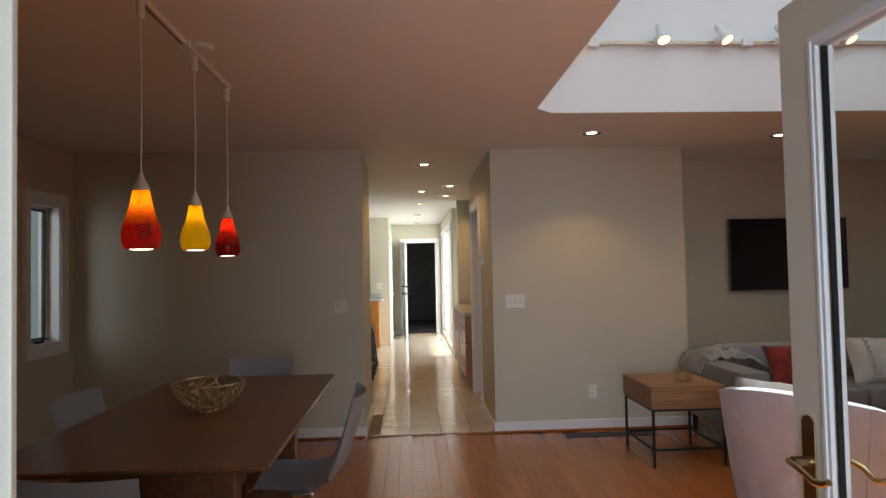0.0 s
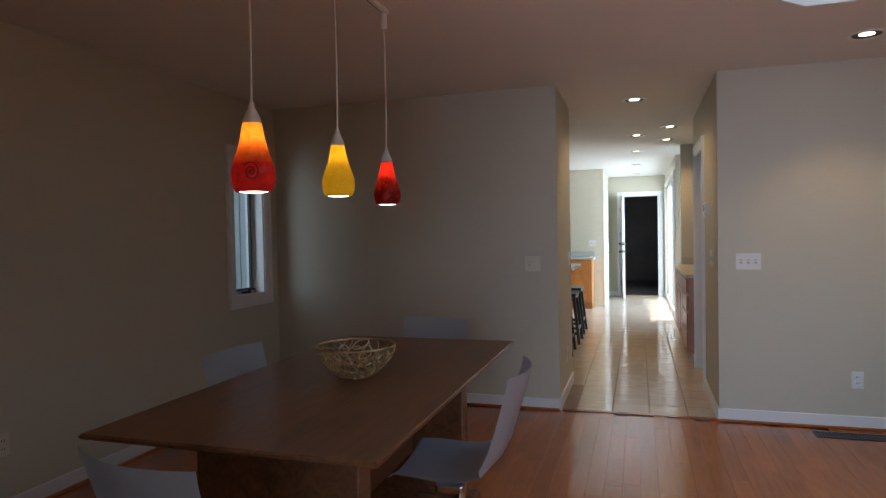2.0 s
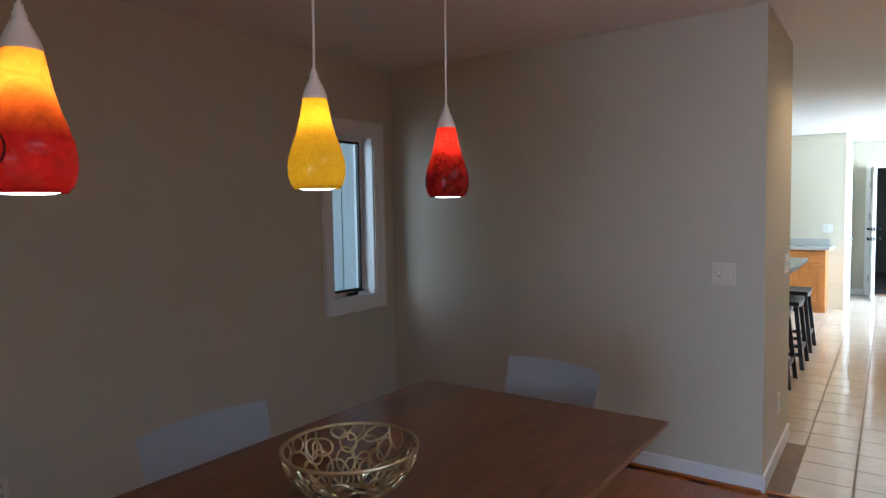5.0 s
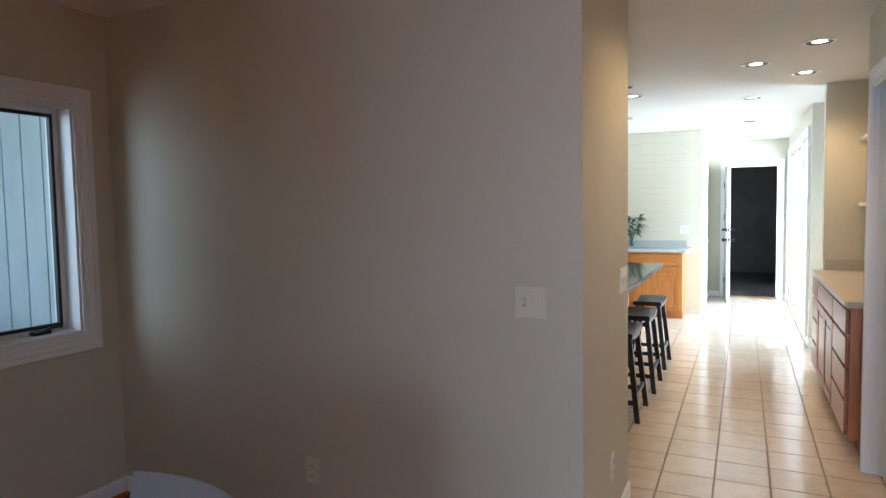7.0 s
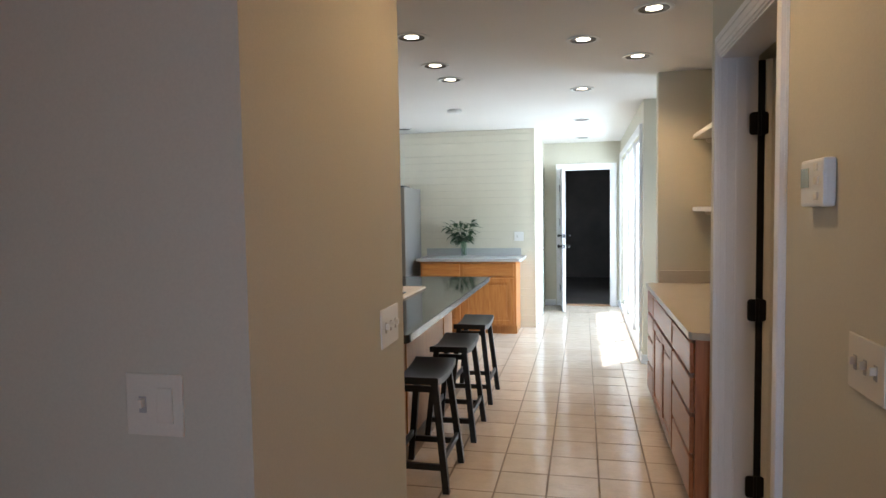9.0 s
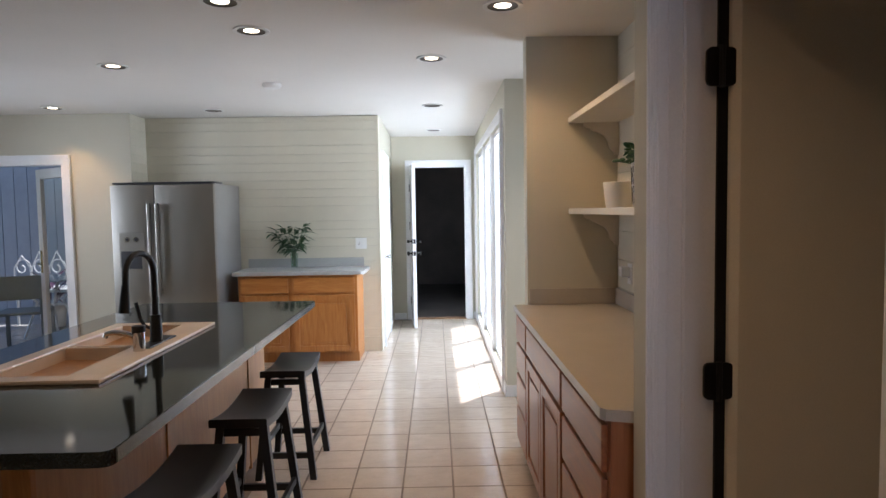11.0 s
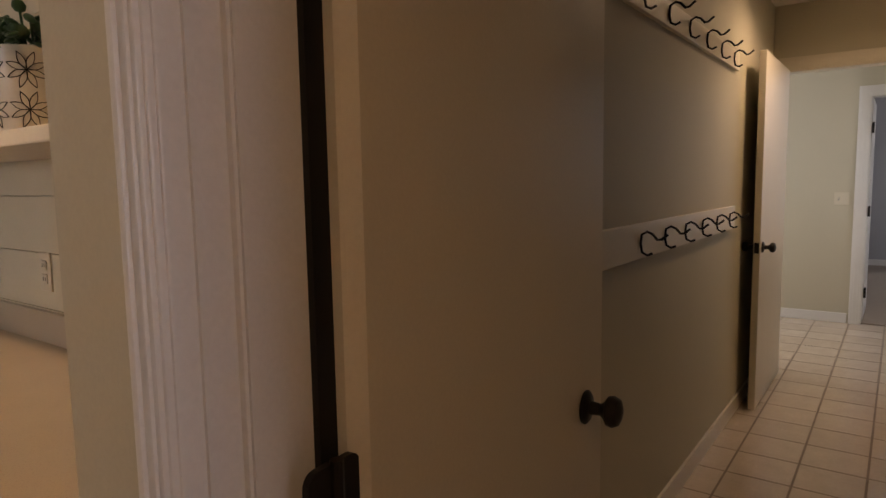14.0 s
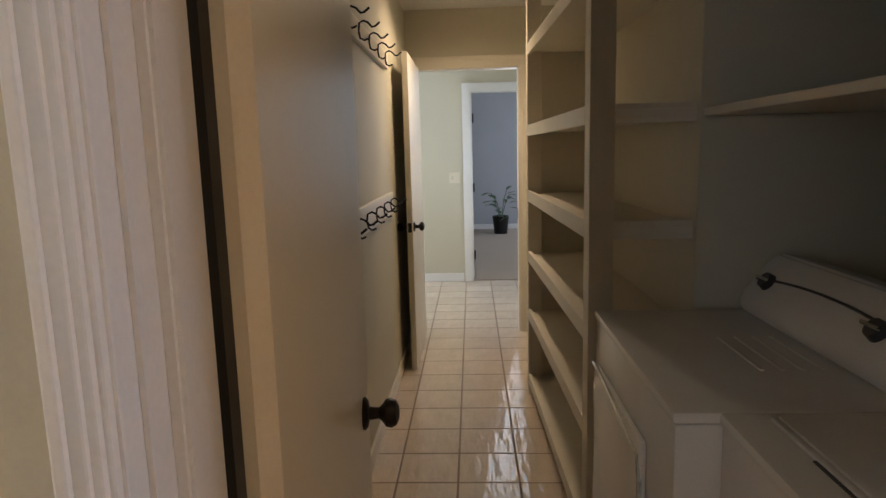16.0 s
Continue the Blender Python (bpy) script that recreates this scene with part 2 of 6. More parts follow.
def m_art_glass(name, low, high, swirl, z0=0.06, z1=0.20, veins=0.12, blotch=0.6, grain=14.0):
    """Coloured blown glass that lets its lamp's light through. Its colour runs from one end to the other, and the
    brighter end also holds the lamp's glow.
    """
    m, nt, b = mat_base(name)
    v = coords(nt)
    n = noise_of(nt, v, grain, 4, 0.6, 2.5)
    w = nt.nodes.new("ShaderNodeTexWave")
    w.inputs["Scale"].default_value, w.inputs["Distortion"].default_value, w.inputs["Detail"].default_value = 5.0, 9.0, 2.0
    link(nt, v, w.inputs["Vector"])
    vein = ramp(nt, w.outputs[1], swirl, (1, 1, 1), 0.0, 0.05)
    tc = nt.nodes.new("ShaderNodeTexCoord")
    sep = nt.nodes.new("ShaderNodeSeparateXYZ")
    link(nt, tc.outputs["Object"], sep.inputs[0])
    mr = nt.nodes.new("ShaderNodeMapRange")
    mr.inputs[1].default_value, mr.inputs[2].default_value = z0, z1
    link(nt, sep.outputs[2], mr.inputs[0])
    body = mixc(nt, mr.outputs[0], low, high)
    body = mixc(nt, 1.0, body, ramp(nt, n, (blotch, blotch * 0.9, blotch * 0.9), (1, 1, 1)), "MULTIPLY")
    col = mixc(nt, veins, body, mixc(nt, 1.0, body, vein, "MULTIPLY"))
    link(nt, col, b.inputs["Base Color"])
    b.inputs["Roughness"].default_value = 0.12
    b.inputs["Coat Weight"].default_value = 0.5
    tl = nt.nodes.new("ShaderNodeBsdfTranslucent")
    link(nt, col, tl.inputs[0])
    mx = nt.nodes.new("ShaderNodeMixShader")
    mx.inputs[0].default_value = 0.75
    link(nt, b.outputs[0], mx.inputs[1])
    link(nt, tl.outputs[0], mx.inputs[2])
    link(nt, mx.outputs[0], nt.nodes["Material Output"].inputs[0])
    return m


def m_leaf(name, c0, c1, rough=0.45):
    m, nt, b = mat_base(name)
    geo = nt.nodes.new("ShaderNodeNewGeometry")
    col = ramp(nt, geo.outputs["Random Per Island"], c0, c1, 0, 1)
    link(nt, mixc(nt, 0.3, col, mixc(nt, 1.0, col, noise_of(nt, coords(nt), 30), "MULTIPLY")), b.inputs["Base Color"])
    b.inputs["Roughness"].default_value = rough
    b.inputs["Subsurface Weight"].default_value = 0.0
    return m


M_WALL = m_plain("wall_paint", (0.585, 0.545, 0.43), 0.6, var=0.035, scale=1.2, relief=0.06)
M_CEIL = m_plain("ceiling_paint", (0.78, 0.75, 0.70), 0.7, var=0.03, scale=1.5, relief=0.08)
M_WELL = m_plain("well_paint", (0.82, 0.81, 0.78), 0.7, var=0.03, scale=1.5, relief=0.05)
M_TRIM = m_plain("trim_white", (0.80, 0.79, 0.78), 0.35, var=0.04, scale=3, relief=0.02)
M_CREAM = m_plain("trim_cream", (0.74, 0.68, 0.57), 0.40, var=0.03, scale=3, relief=0.03)
M_SHIP = m_plain("shiplap_paint", (0.68, 0.63, 0.50), 0.5, var=0.07, scale=2.5, relief=0.08)
M_IVORYGAP = m_plain("shiplap_backing", (0.52, 0.48, 0.39), 0.7)
M_BLUEWALL = m_plain("bedroom_paint", (0.42, 0.43, 0.47), 0.6, var=0.04, scale=1.5, relief=0.05)
M_PLANK = m_wood("floor_oak", (0.38, 0.108, 0.024), (0.48, 0.155, 0.037), 0.17, "y", 0.7, 0.13, 0.3)
M_PLANKFIELD = m_wood("floor_oak_field", (0.38, 0.108, 0.024), (0.48, 0.155, 0.037), 0.17, "y", 0.7, 0.13, 0.3, True)
M_SUBFLOOR = m_plain("subfloor_dark", (0.15, 0.05, 0.016), 0.8)
M_TILE = m_tile("floor_tile", (0.66, 0.545, 0.43), (0.73, 0.61, 0.49))
M_GROUT = m_plain("grout", (0.25, 0.19, 0.14), 0.8, var=0.2, scale=8)
M_WALNUT = m_wood("table_walnut", (0.098, 0.037, 0.0145), (0.225, 0.095, 0.038), 0.30, "y", 0.7)
M_OAK = m_wood("kitchen_oak", (0.44, 0.155, 0.032), (0.60, 0.26, 0.068), 0.32, "z", 1.0, 0.1, 0.1)
M_OAKH = m_wood("kitchen_oak_across", (0.44, 0.155, 0.032), (0.60, 0.26, 0.068), 0.32, "x", 1.0, 0.1, 0.1)
M_CHERRY = m_wood("niche_oak", (0.27, 0.085, 0.03), (0.42, 0.16, 0.06), 0.3, "z", 1.0, 0.12, 0.15)
M_CHERRYH = m_wood("niche_oak_across", (0.27, 0.085, 0.03), (0.42, 0.16, 0.06), 0.3, "x", 1.0, 0.12, 0.15)
M_PANELOAK = m_wood("island_oak", (0.40, 0.19, 0.075), (0.52, 0.28, 0.12), 0.4, "z", 0.8)
M_ACACIA = m_wood("side_table_wood", (0.20, 0.095, 0.04), (0.40, 0.22, 0.11), 0.5, "x", 0.6)
M_BLACKWOOD = m_plain("black_lacquer", (0.009, 0.009, 0.010), 0.4, var=0.3, scale=9)
M_BLACK = m_plain("black_metal", (0.012, 0.012, 0.013), 0.45, 0.3, var=0.3)
M_BRONZE = m_plain("dark_bronze", (0.018, 0.015, 0.013), 0.4, 0.5, var=0.3)
M_GRANITE = m_stone("dark_granite", (0.012, 0.015, 0.015), (0.06, 0.065, 0.06), 0.07)
M_EDGE = m_stone("granite_edge", (0.10, 0.11, 0.11), (0.2, 0.21, 0.2), 0.2)
M_LAMINATE = m_stone("beige_counter", (0.50, 0.44, 0.36), (0.42, 0.36, 0.29), 0.3, 300)
M_GREYTOP = m_stone("grey_counter", (0.50, 0.50, 0.48), (0.38, 0.38, 0.37), 0.25, 300)
M_STEEL = m_plain("stainless", (0.36, 0.335, 0.295), 0.36, 1.0, var=0.05, scale=2, fine=350, relief=0.02)
M_DARKSTEEL = m_plain("steel_dark", (0.08, 0.08, 0.085), 0.35, 0.6)
M_CHROME = m_plain("chrome", (0.7, 0.7, 0.7), 0.08, 1.0, var=0.02, relief=0)
M_BRASS = m_plain("brass", (0.50, 0.39, 0.22), 0.22, 1.0, var=0.1)
M_BOWL = m_plain("bowl_metal", (0.58, 0.46, 0.26), 0.33, 0.95, var=0.25, scale=20)
M_SINK = m_plain("sink_composite", (0.74, 0.60, 0.46), 0.25, var=0.05)
M_PLASTIC = m_plain("white_plastic", (0.78, 0.77, 0.74), 0.35, var=0.03)
M_CHAIR = m_plain("chair_shell", (0.52, 0.55, 0.60), 0.42, var=0.04)
M_APPL = m_plain("appliance_enamel", (0.80, 0.79, 0.77), 0.22, var=0.03)
M_TV = m_plain("tv_screen", (0.006, 0.007, 0.010), 0.12, var=0.1, relief=0)
M_LINEN = m_fabric("armchair_linen", (0.56, 0.61, 0.71))
M_SOFA = m_fabric("sofa_grey", (0.22, 0.21, 0.20))
M_SOFALT = m_fabric("sofa_cushion_grey", (0.34, 0.34, 0.35))
M_RED = m_fabric("red_cushion", (0.22, 0.018, 0.010), 30, 0.95)
M_CREAMFAB = m_fabric("cream_knit", (0.62, 0.58, 0.52), 90, 0.2, 1.0)
M_THROW = m_fabric("throw_check", (0.72, 0.71, 0.70), 55, 0.35, 0.9)
M_STRIPE = m_fabric("leaf_print", (0.35, 0.34, 0.33), 40, 0.6)
M_CARPET = m_fabric("carpet", (0.36, 0.27, 0.20), 300, 0.1, 0.8)
M_GLASS = m_glass("window_glass")
M_VASE = m_glass("vase_glass", (0.88, 0.93, 0.9))
M_SIDING = m_plain("siding_grey", (0.46, 0.49, 0.50), 0.6, var=0.14, scale=4)
M_SIDINGBLUE = m_plain("siding_blue", (0.36, 0.38, 0.43), 0.6, var=0.1, scale=4)
M_LEAF = m_leaf("house_leaf", (0.035, 0.085, 0.03), (0.10, 0.17, 0.07))
M_TREELEAF = m_leaf("tree_leaf", (0.035, 0.085, 0.02), (0.12, 0.20, 0.05), 0.6)
M_SUCC = m_leaf("succulent_leaf", (0.02, 0.07, 0.03), (0.05, 0.13, 0.06), 0.4)
M_PURPLE = m_leaf("purple_leaf", (0.05, 0.018, 0.04), (0.12, 0.04, 0.09))
M_BARK = m_plain("bark", (0.09, 0.065, 0.045), 0.9, var=0.4, scale=14)
M_SOIL = m_plain("soil", (0.03, 0.022, 0.016), 0.95, var=0.4, scale=60)
M_POT = m_plain("white_ceramic", (0.74, 0.71, 0.66), 0.3, var=0.03)
M_GROUND = m_plain("ground_grass", (0.075, 0.09, 0.04), 0.95, var=0.4, scale=3)
M_DECK = m_plain("deck_stone", (0.30, 0.28, 0.26), 0.8, var=0.2, scale=3)
# Dark brown base colour carries the shade of the unlit garage.
M_GARAGE = m_plain("garage_shade_tone", (0.085, 0.07, 0.058), 0.8, var=0.3, scale=2)
M_CAN = m_plain("downlight_baffle", (0.07, 0.055, 0.04), 0.4, var=0.2)
M_BULB = m_glow("lamp_lens", (1.0, 0.84, 0.62), 4.0)
M_BULBWHITE = m_glow("lamp_mouth", (1.0, 0.93, 0.8), 3.0)
M_SPOTLENS = m_glow("spot_lens", (1.0, 0.82, 0.58), 0.9)
# The brighter upper colours have part of the lamp's glow put into them.
M_SHADE_ORANGE = m_art_glass("shade_orange", (0.24, 0.006, 0.005), (0.98, 0.27, 0.012), (0.25, 0.05, 0.05), 0.085, 0.225)
M_SHADE_YELLOW = m_art_glass("shade_yellow", (0.50, 0.28, 0.006), (0.86, 0.47, 0.012), (0.75, 0.6, 0.4), blotch=0.72, grain=110.0)
M_SHADE_RED = m_art_glass("shade_red", (0.12, 0.004, 0.004), (0.9, 0.03, 0.012), (0.12, 0.03, 0.03), veins=0.3, blotch=0.22, grain=20.0)

# ---- structure: walls, with their openings ----
H = 2.44
XR, XL = 1.02, -0.09
CORE = dict(label="beige painted interior wall", category="wall")
structure("wall_dining_left", boxes((-2.64, -2.49, 1.3, 5.617, 0, H), (-2.64, -2.49, 6.023, 6.22, 0, H),
          (-2.64, -2.49, 5.617, 6.023, 0, 0.883), (-2.64, -2.49, 5.617, 6.023, 1.976, H)), M_WALL, **CORE)
structure("wall_front", boxes((-2.64, -0.085, 1.30, 1.45, 0, H), (1.34, 6.5, 1.30, 1.45, 0, H), (-0.085, 1.34, 1.30, 1.45, 2.07, H)), M_WALL, **CORE)
structure("wall_dining_back", boxes((-2.64, XL, 6.22, 7.175, 0, H)), M_WALL, **CORE)
structure("wall_living_back", boxes((XR, 2.72, 6.22, 6.36, 0, H), (2.64, 2.72, 6.36, 6.96, 0, H)), M_WALL, **CORE)
structure("wall_television", boxes((2.64, 7.46, 6.96, 7.08, 0, H)), M_WALL, **CORE)
structure("wall_living_right", boxes((6.5, 6.62, 1.3, 6.96, 0, H)), M_WALL, **CORE)
structure("wall_hall_right", boxes((XR, 1.14, 6.36, 7.192, 0, H), (XR, 1.14, 7.192, 7.993, 2.058, H), (XR, 1.14, 7.993, 8.162, 0, H)), M_WALL, **CORE)
structure("wall_niche", boxes((1.14, 1.66, 8.07, 8.162, 0, H), (1.56, 1.66, 8.162, 10.27, 0, H), (XR, 1.56, 10.15, 10.27, 0, H)), M_WALL, **CORE)
structure("wall_recess", boxes((1.62, 1.74, 10.27, 10.36, 0, H), (1.62, 1.74, 11.22, 11.30, 0, H), (1.62, 1.74, 10.36, 11.22, 2.06, H), (1.62, 1.74, 10.36, 11.22, 0, 0.09), (XR, 1.74, 11.30, 11.42, 0, H)), M_WALL, **CORE)
WIN = [(11.52, 12.53), (12.57, 13.61), (13.65, 14.66)]
structure("wall_hall_windows", boxes((XR, 1.10, 11.42, 11.52, 0, H), (XR, 1.10, 14.66, 14.9, 0, H),
          (XR, 1.10, 11.52, 14.66, 2.17, H), (XR, 1.10, 11.52, 14.66, 0, 0.09)), M_WALL, **CORE)
structure("wall_hall_end", boxes((-0.21, 0.16, 14.9, 15.02, 0, H), (0.89, 1.17, 14.9, 15.02, 0, H), (0.16, 0.89, 14.9, 15.02, 2.05, H)), M_WALL, **CORE)
structure("wall_hall_left", boxes((-0.21, XL, 13.12, 14.9, 0, H)), M_WALL, **CORE)
structure("wall_kitchen_back", boxes((-2.58, -0.112, 13.012, 13.12, 0, H), (-2.58, -2.472, 12.78, 13.012, 0, H)), M_IVORYGAP, "painted backing behind shiplap boards", "wall")
structure("wall_kitchen_patio", boxes((-3.12, -2.46, 12.66, 12.78, 0, H), (-4.9, -4.62, 12.66, 12.78, 0, H), (-4.62, -3.12, 12.66, 12.78, 1.97, H)), M_WALL, **CORE)
structure("wall_kitchen_left", boxes((-5.02, -4.9, 6.5, 12.78, 0, H)), M_WALL, **CORE)
structure("wall_kitchen_near", boxes((-4.9, -2.64, 6.52, 6.64, 0, H)), M_WALL, **CORE)
structure("wall_laundry_left", boxes((1.66, 5.5, 8.25, 8.35, 0, H)), M_WALL, **CORE)
structure("wall_laundry_end", boxes((5.5, 5.62, 7.08, 7.40, 0, H), (5.5, 5.62, 8.20, 9.6, 0, H), (5.5, 5.62, 7.40, 8.20, 2.03, H)), M_WALL, **CORE)
structure("wall_back_hall", boxes((7.46, 7.58, 7.785, 9.6, 0, H), (7.46, 7.58, 5.0, 7.0, 0, H), (7.46, 7.58, 7.0, 7.785, 2.03, H), (5.62, 7.46, 9.6, 9.72, 0, H)), M_WALL, **CORE)
structure("wall_bedroom", boxes((12.0, 12.12, 4.9, 10.1, 0, H), (7.58, 12.0, 4.9, 5.0, 0, H), (7.58, 12.0, 10.0, 10.1, 0, H)), M_BLUEWALL, "blue-grey painted bedroom wall", "wall")
structure("wall_garage", boxes((-1.5, 3.5, 19.0, 19.1, 0, 2.6), (-1.6, -1.5, 15.02, 19.0, 0, 2.6), (3.5, 3.6, 15.02, 19.0, 0, 2.6)), M_GARAGE, "unlit garage wall, its shade put into a dark colour", "wall")

# ceilings, with the skylight well
bm = boxes((-2.64, 1.16, 1.3, 6.22, H, 2.56), (1.16, 6.62, 4.99, 6.96, H, 2.56), (1.16, 6.62, 1.3, 2.0, H, 2.56), (5.2, 6.62, 2.0, 4.99, H, 2.56))
prism(bm, [(1.16, 4.865), (1.29, 4.99), (1.16, 4.99)], H, 2.56)
structure("ceiling_living", bm, M_CEIL, "matt painted ceiling with a light well", "ceiling")
structure("ceiling_kitchen", boxes((-5.02, 1.74, 6.22, 11.42, H + 0.001, 2.56), (-5.02, 1.17, 11.42, 15.02, H + 0.001, 2.56)), M_CEIL, "matt white painted ceiling", "ceiling")
structure("ceiling_laundry", boxes((1.74, 7.58, 6.36, 9.72, H + 0.001, 2.56)), M_CEIL, "matt white painted ceiling", "ceiling")
structure("ceiling_bedroom", boxes((7.58, 12.12, 4.9, 10.1, H + 0.001, 2.56)), M_CEIL, "matt white painted ceiling", "ceiling")
structure("ceiling_garage", boxes((-1.6, 3.6, 15.02, 19.1, 2.6, 2.7)), M_GARAGE, "garage ceiling coloured dark for missing light", "ceiling")
bm = boxes((1.06, 1.16, 1.9, 5.09, 2.56, 3.8), (1.16, 5.3, 4.99, 5.09, 2.56, 3.8), (1.16, 5.3, 1.9, 2.0, 2.56, 3.8), (5.2, 5.3, 2.0, 4.99, 2.56, 3.8))
prism(bm, [(1.16, 4.865), (1.29, 4.99), (1.16, 4.99)], 2.56, 3.8)
structure("skylight_well", bm, M_WELL, "white painted walls of a skylight well", "light well")
bm = boxes((1.16, 1.164, 2.0, 4.863, H + 0.001, 2.5605), (1.292, 5.196, 4.986, 4.99, H + 0.001, 2.5605), (5.196, 5.2, 2.0, 4.986, H + 0.001, 2.5605), (1.164, 5.196, 2.0, 2.004, H + 0.001, 2.5605))
prism(bm, [(1.16, 4.865), (1.163, 4.862), (1.293, 4.987), (1.29, 4.99)], H + 0.001, 2.5605)
structure("skylight_lining", bm, M_WELL, "white painted lower edge of the skylight well", "light well")
structure("skylight_roof", boxes((1.0, 1.6, 1.8, 5.2, 3.8, 3.9), (4.8, 5.4, 1.8, 5.2, 3.8, 3.9), (1.6, 4.8, 1.8, 2.2, 3.8, 3.9), (1.6, 4.8, 4.7, 5.2, 3.8, 3.9)), M_WELL, "white skylight frame", "roof")

# ground and floors
structure("ground", boxes((-300, 300, -300, 300, -0.4, -0.16)), M_GROUND, "grassy ground outside", "ground")
structure("entrance_deck", boxes((-4, 5, -4, 1.3, -0.16, -0.01)), M_DECK, "grey deck outside the entrance", "deck")
# Pale slab added as a sun reflector so the hall windows read white.
structure("window_bounce_slab", boxes((1.2, 9.0, 11.5, 24.0, -0.16, -0.04), (1.75, 9.0, 9.75, 11.5, -0.16, -0.04)), m_plain("pale_bounce", (0.55, 0.54, 0.51), 0.8, var=0.1, scale=2), "pale slab outside, added to brighten the hall windows", "path")
# Out-of-view slab added to keep sky light off the entrance jamb.
structure("entrance_sky_blocker", boxes((-4, 5, -4, 1.3, 2.6, 2.75)), M_CEIL, "unseen slab over the entrance deck, added to cut sky light", "roof")
structure("patio", boxes((-12, -1.6, 12.78, 22.0, -0.16, -0.03)), M_DECK, "grey patio paving", "patio")
FLOOR_WOOD = structure("floor_wood", boxes((-2.64, 6.62, 1.3, 6.24, -0.1, -0.013), (2.7, 6.62, 6.24, 6.96, -0.1, -0.013)), M_SUBFLOOR, "orange-brown oak plank floor, satin finish", "floor")
FLOOR_TILE = structure("floor_tile", boxes((-5.02, 1.74, 6.24, 15.02, -0.1, -0.0014), (1.74, 7.5, 6.36, 9.72, -0.1, -0.0014)), M_GROUT, "glazed beige ceramic tile floor with dark grout", "floor")
structure("floor_bedroom", boxes((7.5, 12.12, 4.9, 10.1, -0.1, 0.004)), M_CARPET, "beige bedroom carpet", "floor")
structure("floor_garage", boxes((-1.6, 3.6, 15.02, 19.1, -0.1, -0.005)), M_GARAGE, "garage floor coloured dark for missing light", "floor")

# ---- trim: baseboards, casings, windows, doors ----
def baseboard(name, x0, x1, y0, y1, mat=None, h=0.09):
    """A skirting board with a rounded top over its whole footprint."""
    bm = boxes((x0, x1, y0, y1, 0.0, h), bev=0.005)
    return structure(name, bm, mat or M_TRIM, "white painted skirting board", "baseboard")


bd = 0.014
baseboard("baseboard_dining_left", -2.49, -2.49 + bd, 1.45, 6.22)
baseboard("baseboard_dining_back", -2.476, XL, 6.22 - bd, 6.22)
baseboard("baseboard_stub", XL, XL + bd, 6.206, 7.175)
baseboard("baseboard_living_back", 1.006, 2.72, 6.22 - bd, 6.22)
baseboard("baseboard_hall_right", XR - bd, XR, 6.22, 7.13)
baseboard("baseboard_television", 2.72, 6.5, 6.96 - bd, 6.96)
baseboard("baseboard_living_side", 2.72, 2.72 + bd, 6.206, 6.946)
baseboard("baseboard_recess", XR, 1.62, 11.30 - bd, 11.30)
baseboard("baseboard_window_wall", XR - bd, XR, 11.286, 14.886)
baseboard("baseboard_hall_end", XL, 0.075, 14.9 - bd, 14.9)
baseboard("baseboard_hall_end_right", 0.975, XR - bd, 14.9 - bd, 14.9)
baseboard("baseboard_laundry", 1.66, 5.5, 8.25 - bd, 8.25, M_CREAM)
baseboard("baseboard_back_hall", 7.46 - bd, 7.46, 7.875, 9.6)
baseboard("baseboard_bedroom", 12.0 - bd, 12.0, 5.0, 10.0)
for nm, r in (("shoe_dining_back", (-2.476, XL, 6.19, 6.206)), ("shoe_living_back", (1.006, 2.72, 6.19, 6.206)), ("shoe_dining_left", (-2.476, -2.46, 1.45, 6.19))):
    structure("trim_" + nm, boxes((*r, 0, 0.018), bev=0.005), M_PLANK, "oak shoe moulding along the skirting", "trim")


def casing_frame(name, axis, face, out, a0, a1, top, mat, w=0.085, bottom=None, label="white moulded door casing", thick=1.0, far=None):
    """Moulded casing round an opening from a0 to a1, on the wall face, standing out by its steps."""
    bm = bmesh.new()
    steps = ((0.0, w, 0.010), (0.012, w - 0.008, 0.016), (0.030, w - 0.016, 0.020), (0.058, w - 0.004, 0.025))
    z0 = 0.0 if bottom is None else bottom

    def put(lo, hi, za, zb, d):
        f0, f1 = sorted((face, face + out * d))
        if axis == "y":
            box(bm, f0, f1, lo, hi, za, zb, 0.002)
        else:
            box(bm, lo, hi, f0, f1, za, zb, 0.002)
    for s0, s1, d in steps:
        s0, s1, d = s0 * w / 0.088, s1, d * thick
        put(a0 - s1, a0 - s0, z0 - (s1 if bottom is not None else 0), top + s1, d)
        q = (far or w) / w
        put(a1 + s0 * q, a1 + s1 * q, z0 - (s1 if bottom is not None else 0), top + s1, d)
        put(a0 - s0, a1 + s0 * q, top + s0, top + s1, d)
        if bottom is not None:
            put(a0 - s0, a1 + s0, z0 - s1, z0 - s0, d)
    return structure(name, bm, mat, label, "trim")


def jamb(name, axis, c0, c1, a0, a1, top, mat, t=0.018):
    """Jamb boards lining an opening from wall face c0 to c1."""
    rows = [(a0, a0 + t, 0, top), (a1 - t, a1, 0, top), (a0 + t, a1 - t, top - t, top)]
    bm = bmesh.new()
    for lo, hi, z0, z1 in rows:
        if axis == "y":
            box(bm, c0, c1, lo, hi, z0, z1, 0.002)
        else:
            box(bm, lo, hi, c0, c1, z0, z1, 0.002)
    return structure(name, bm, mat, "painted door jamb", "trim")


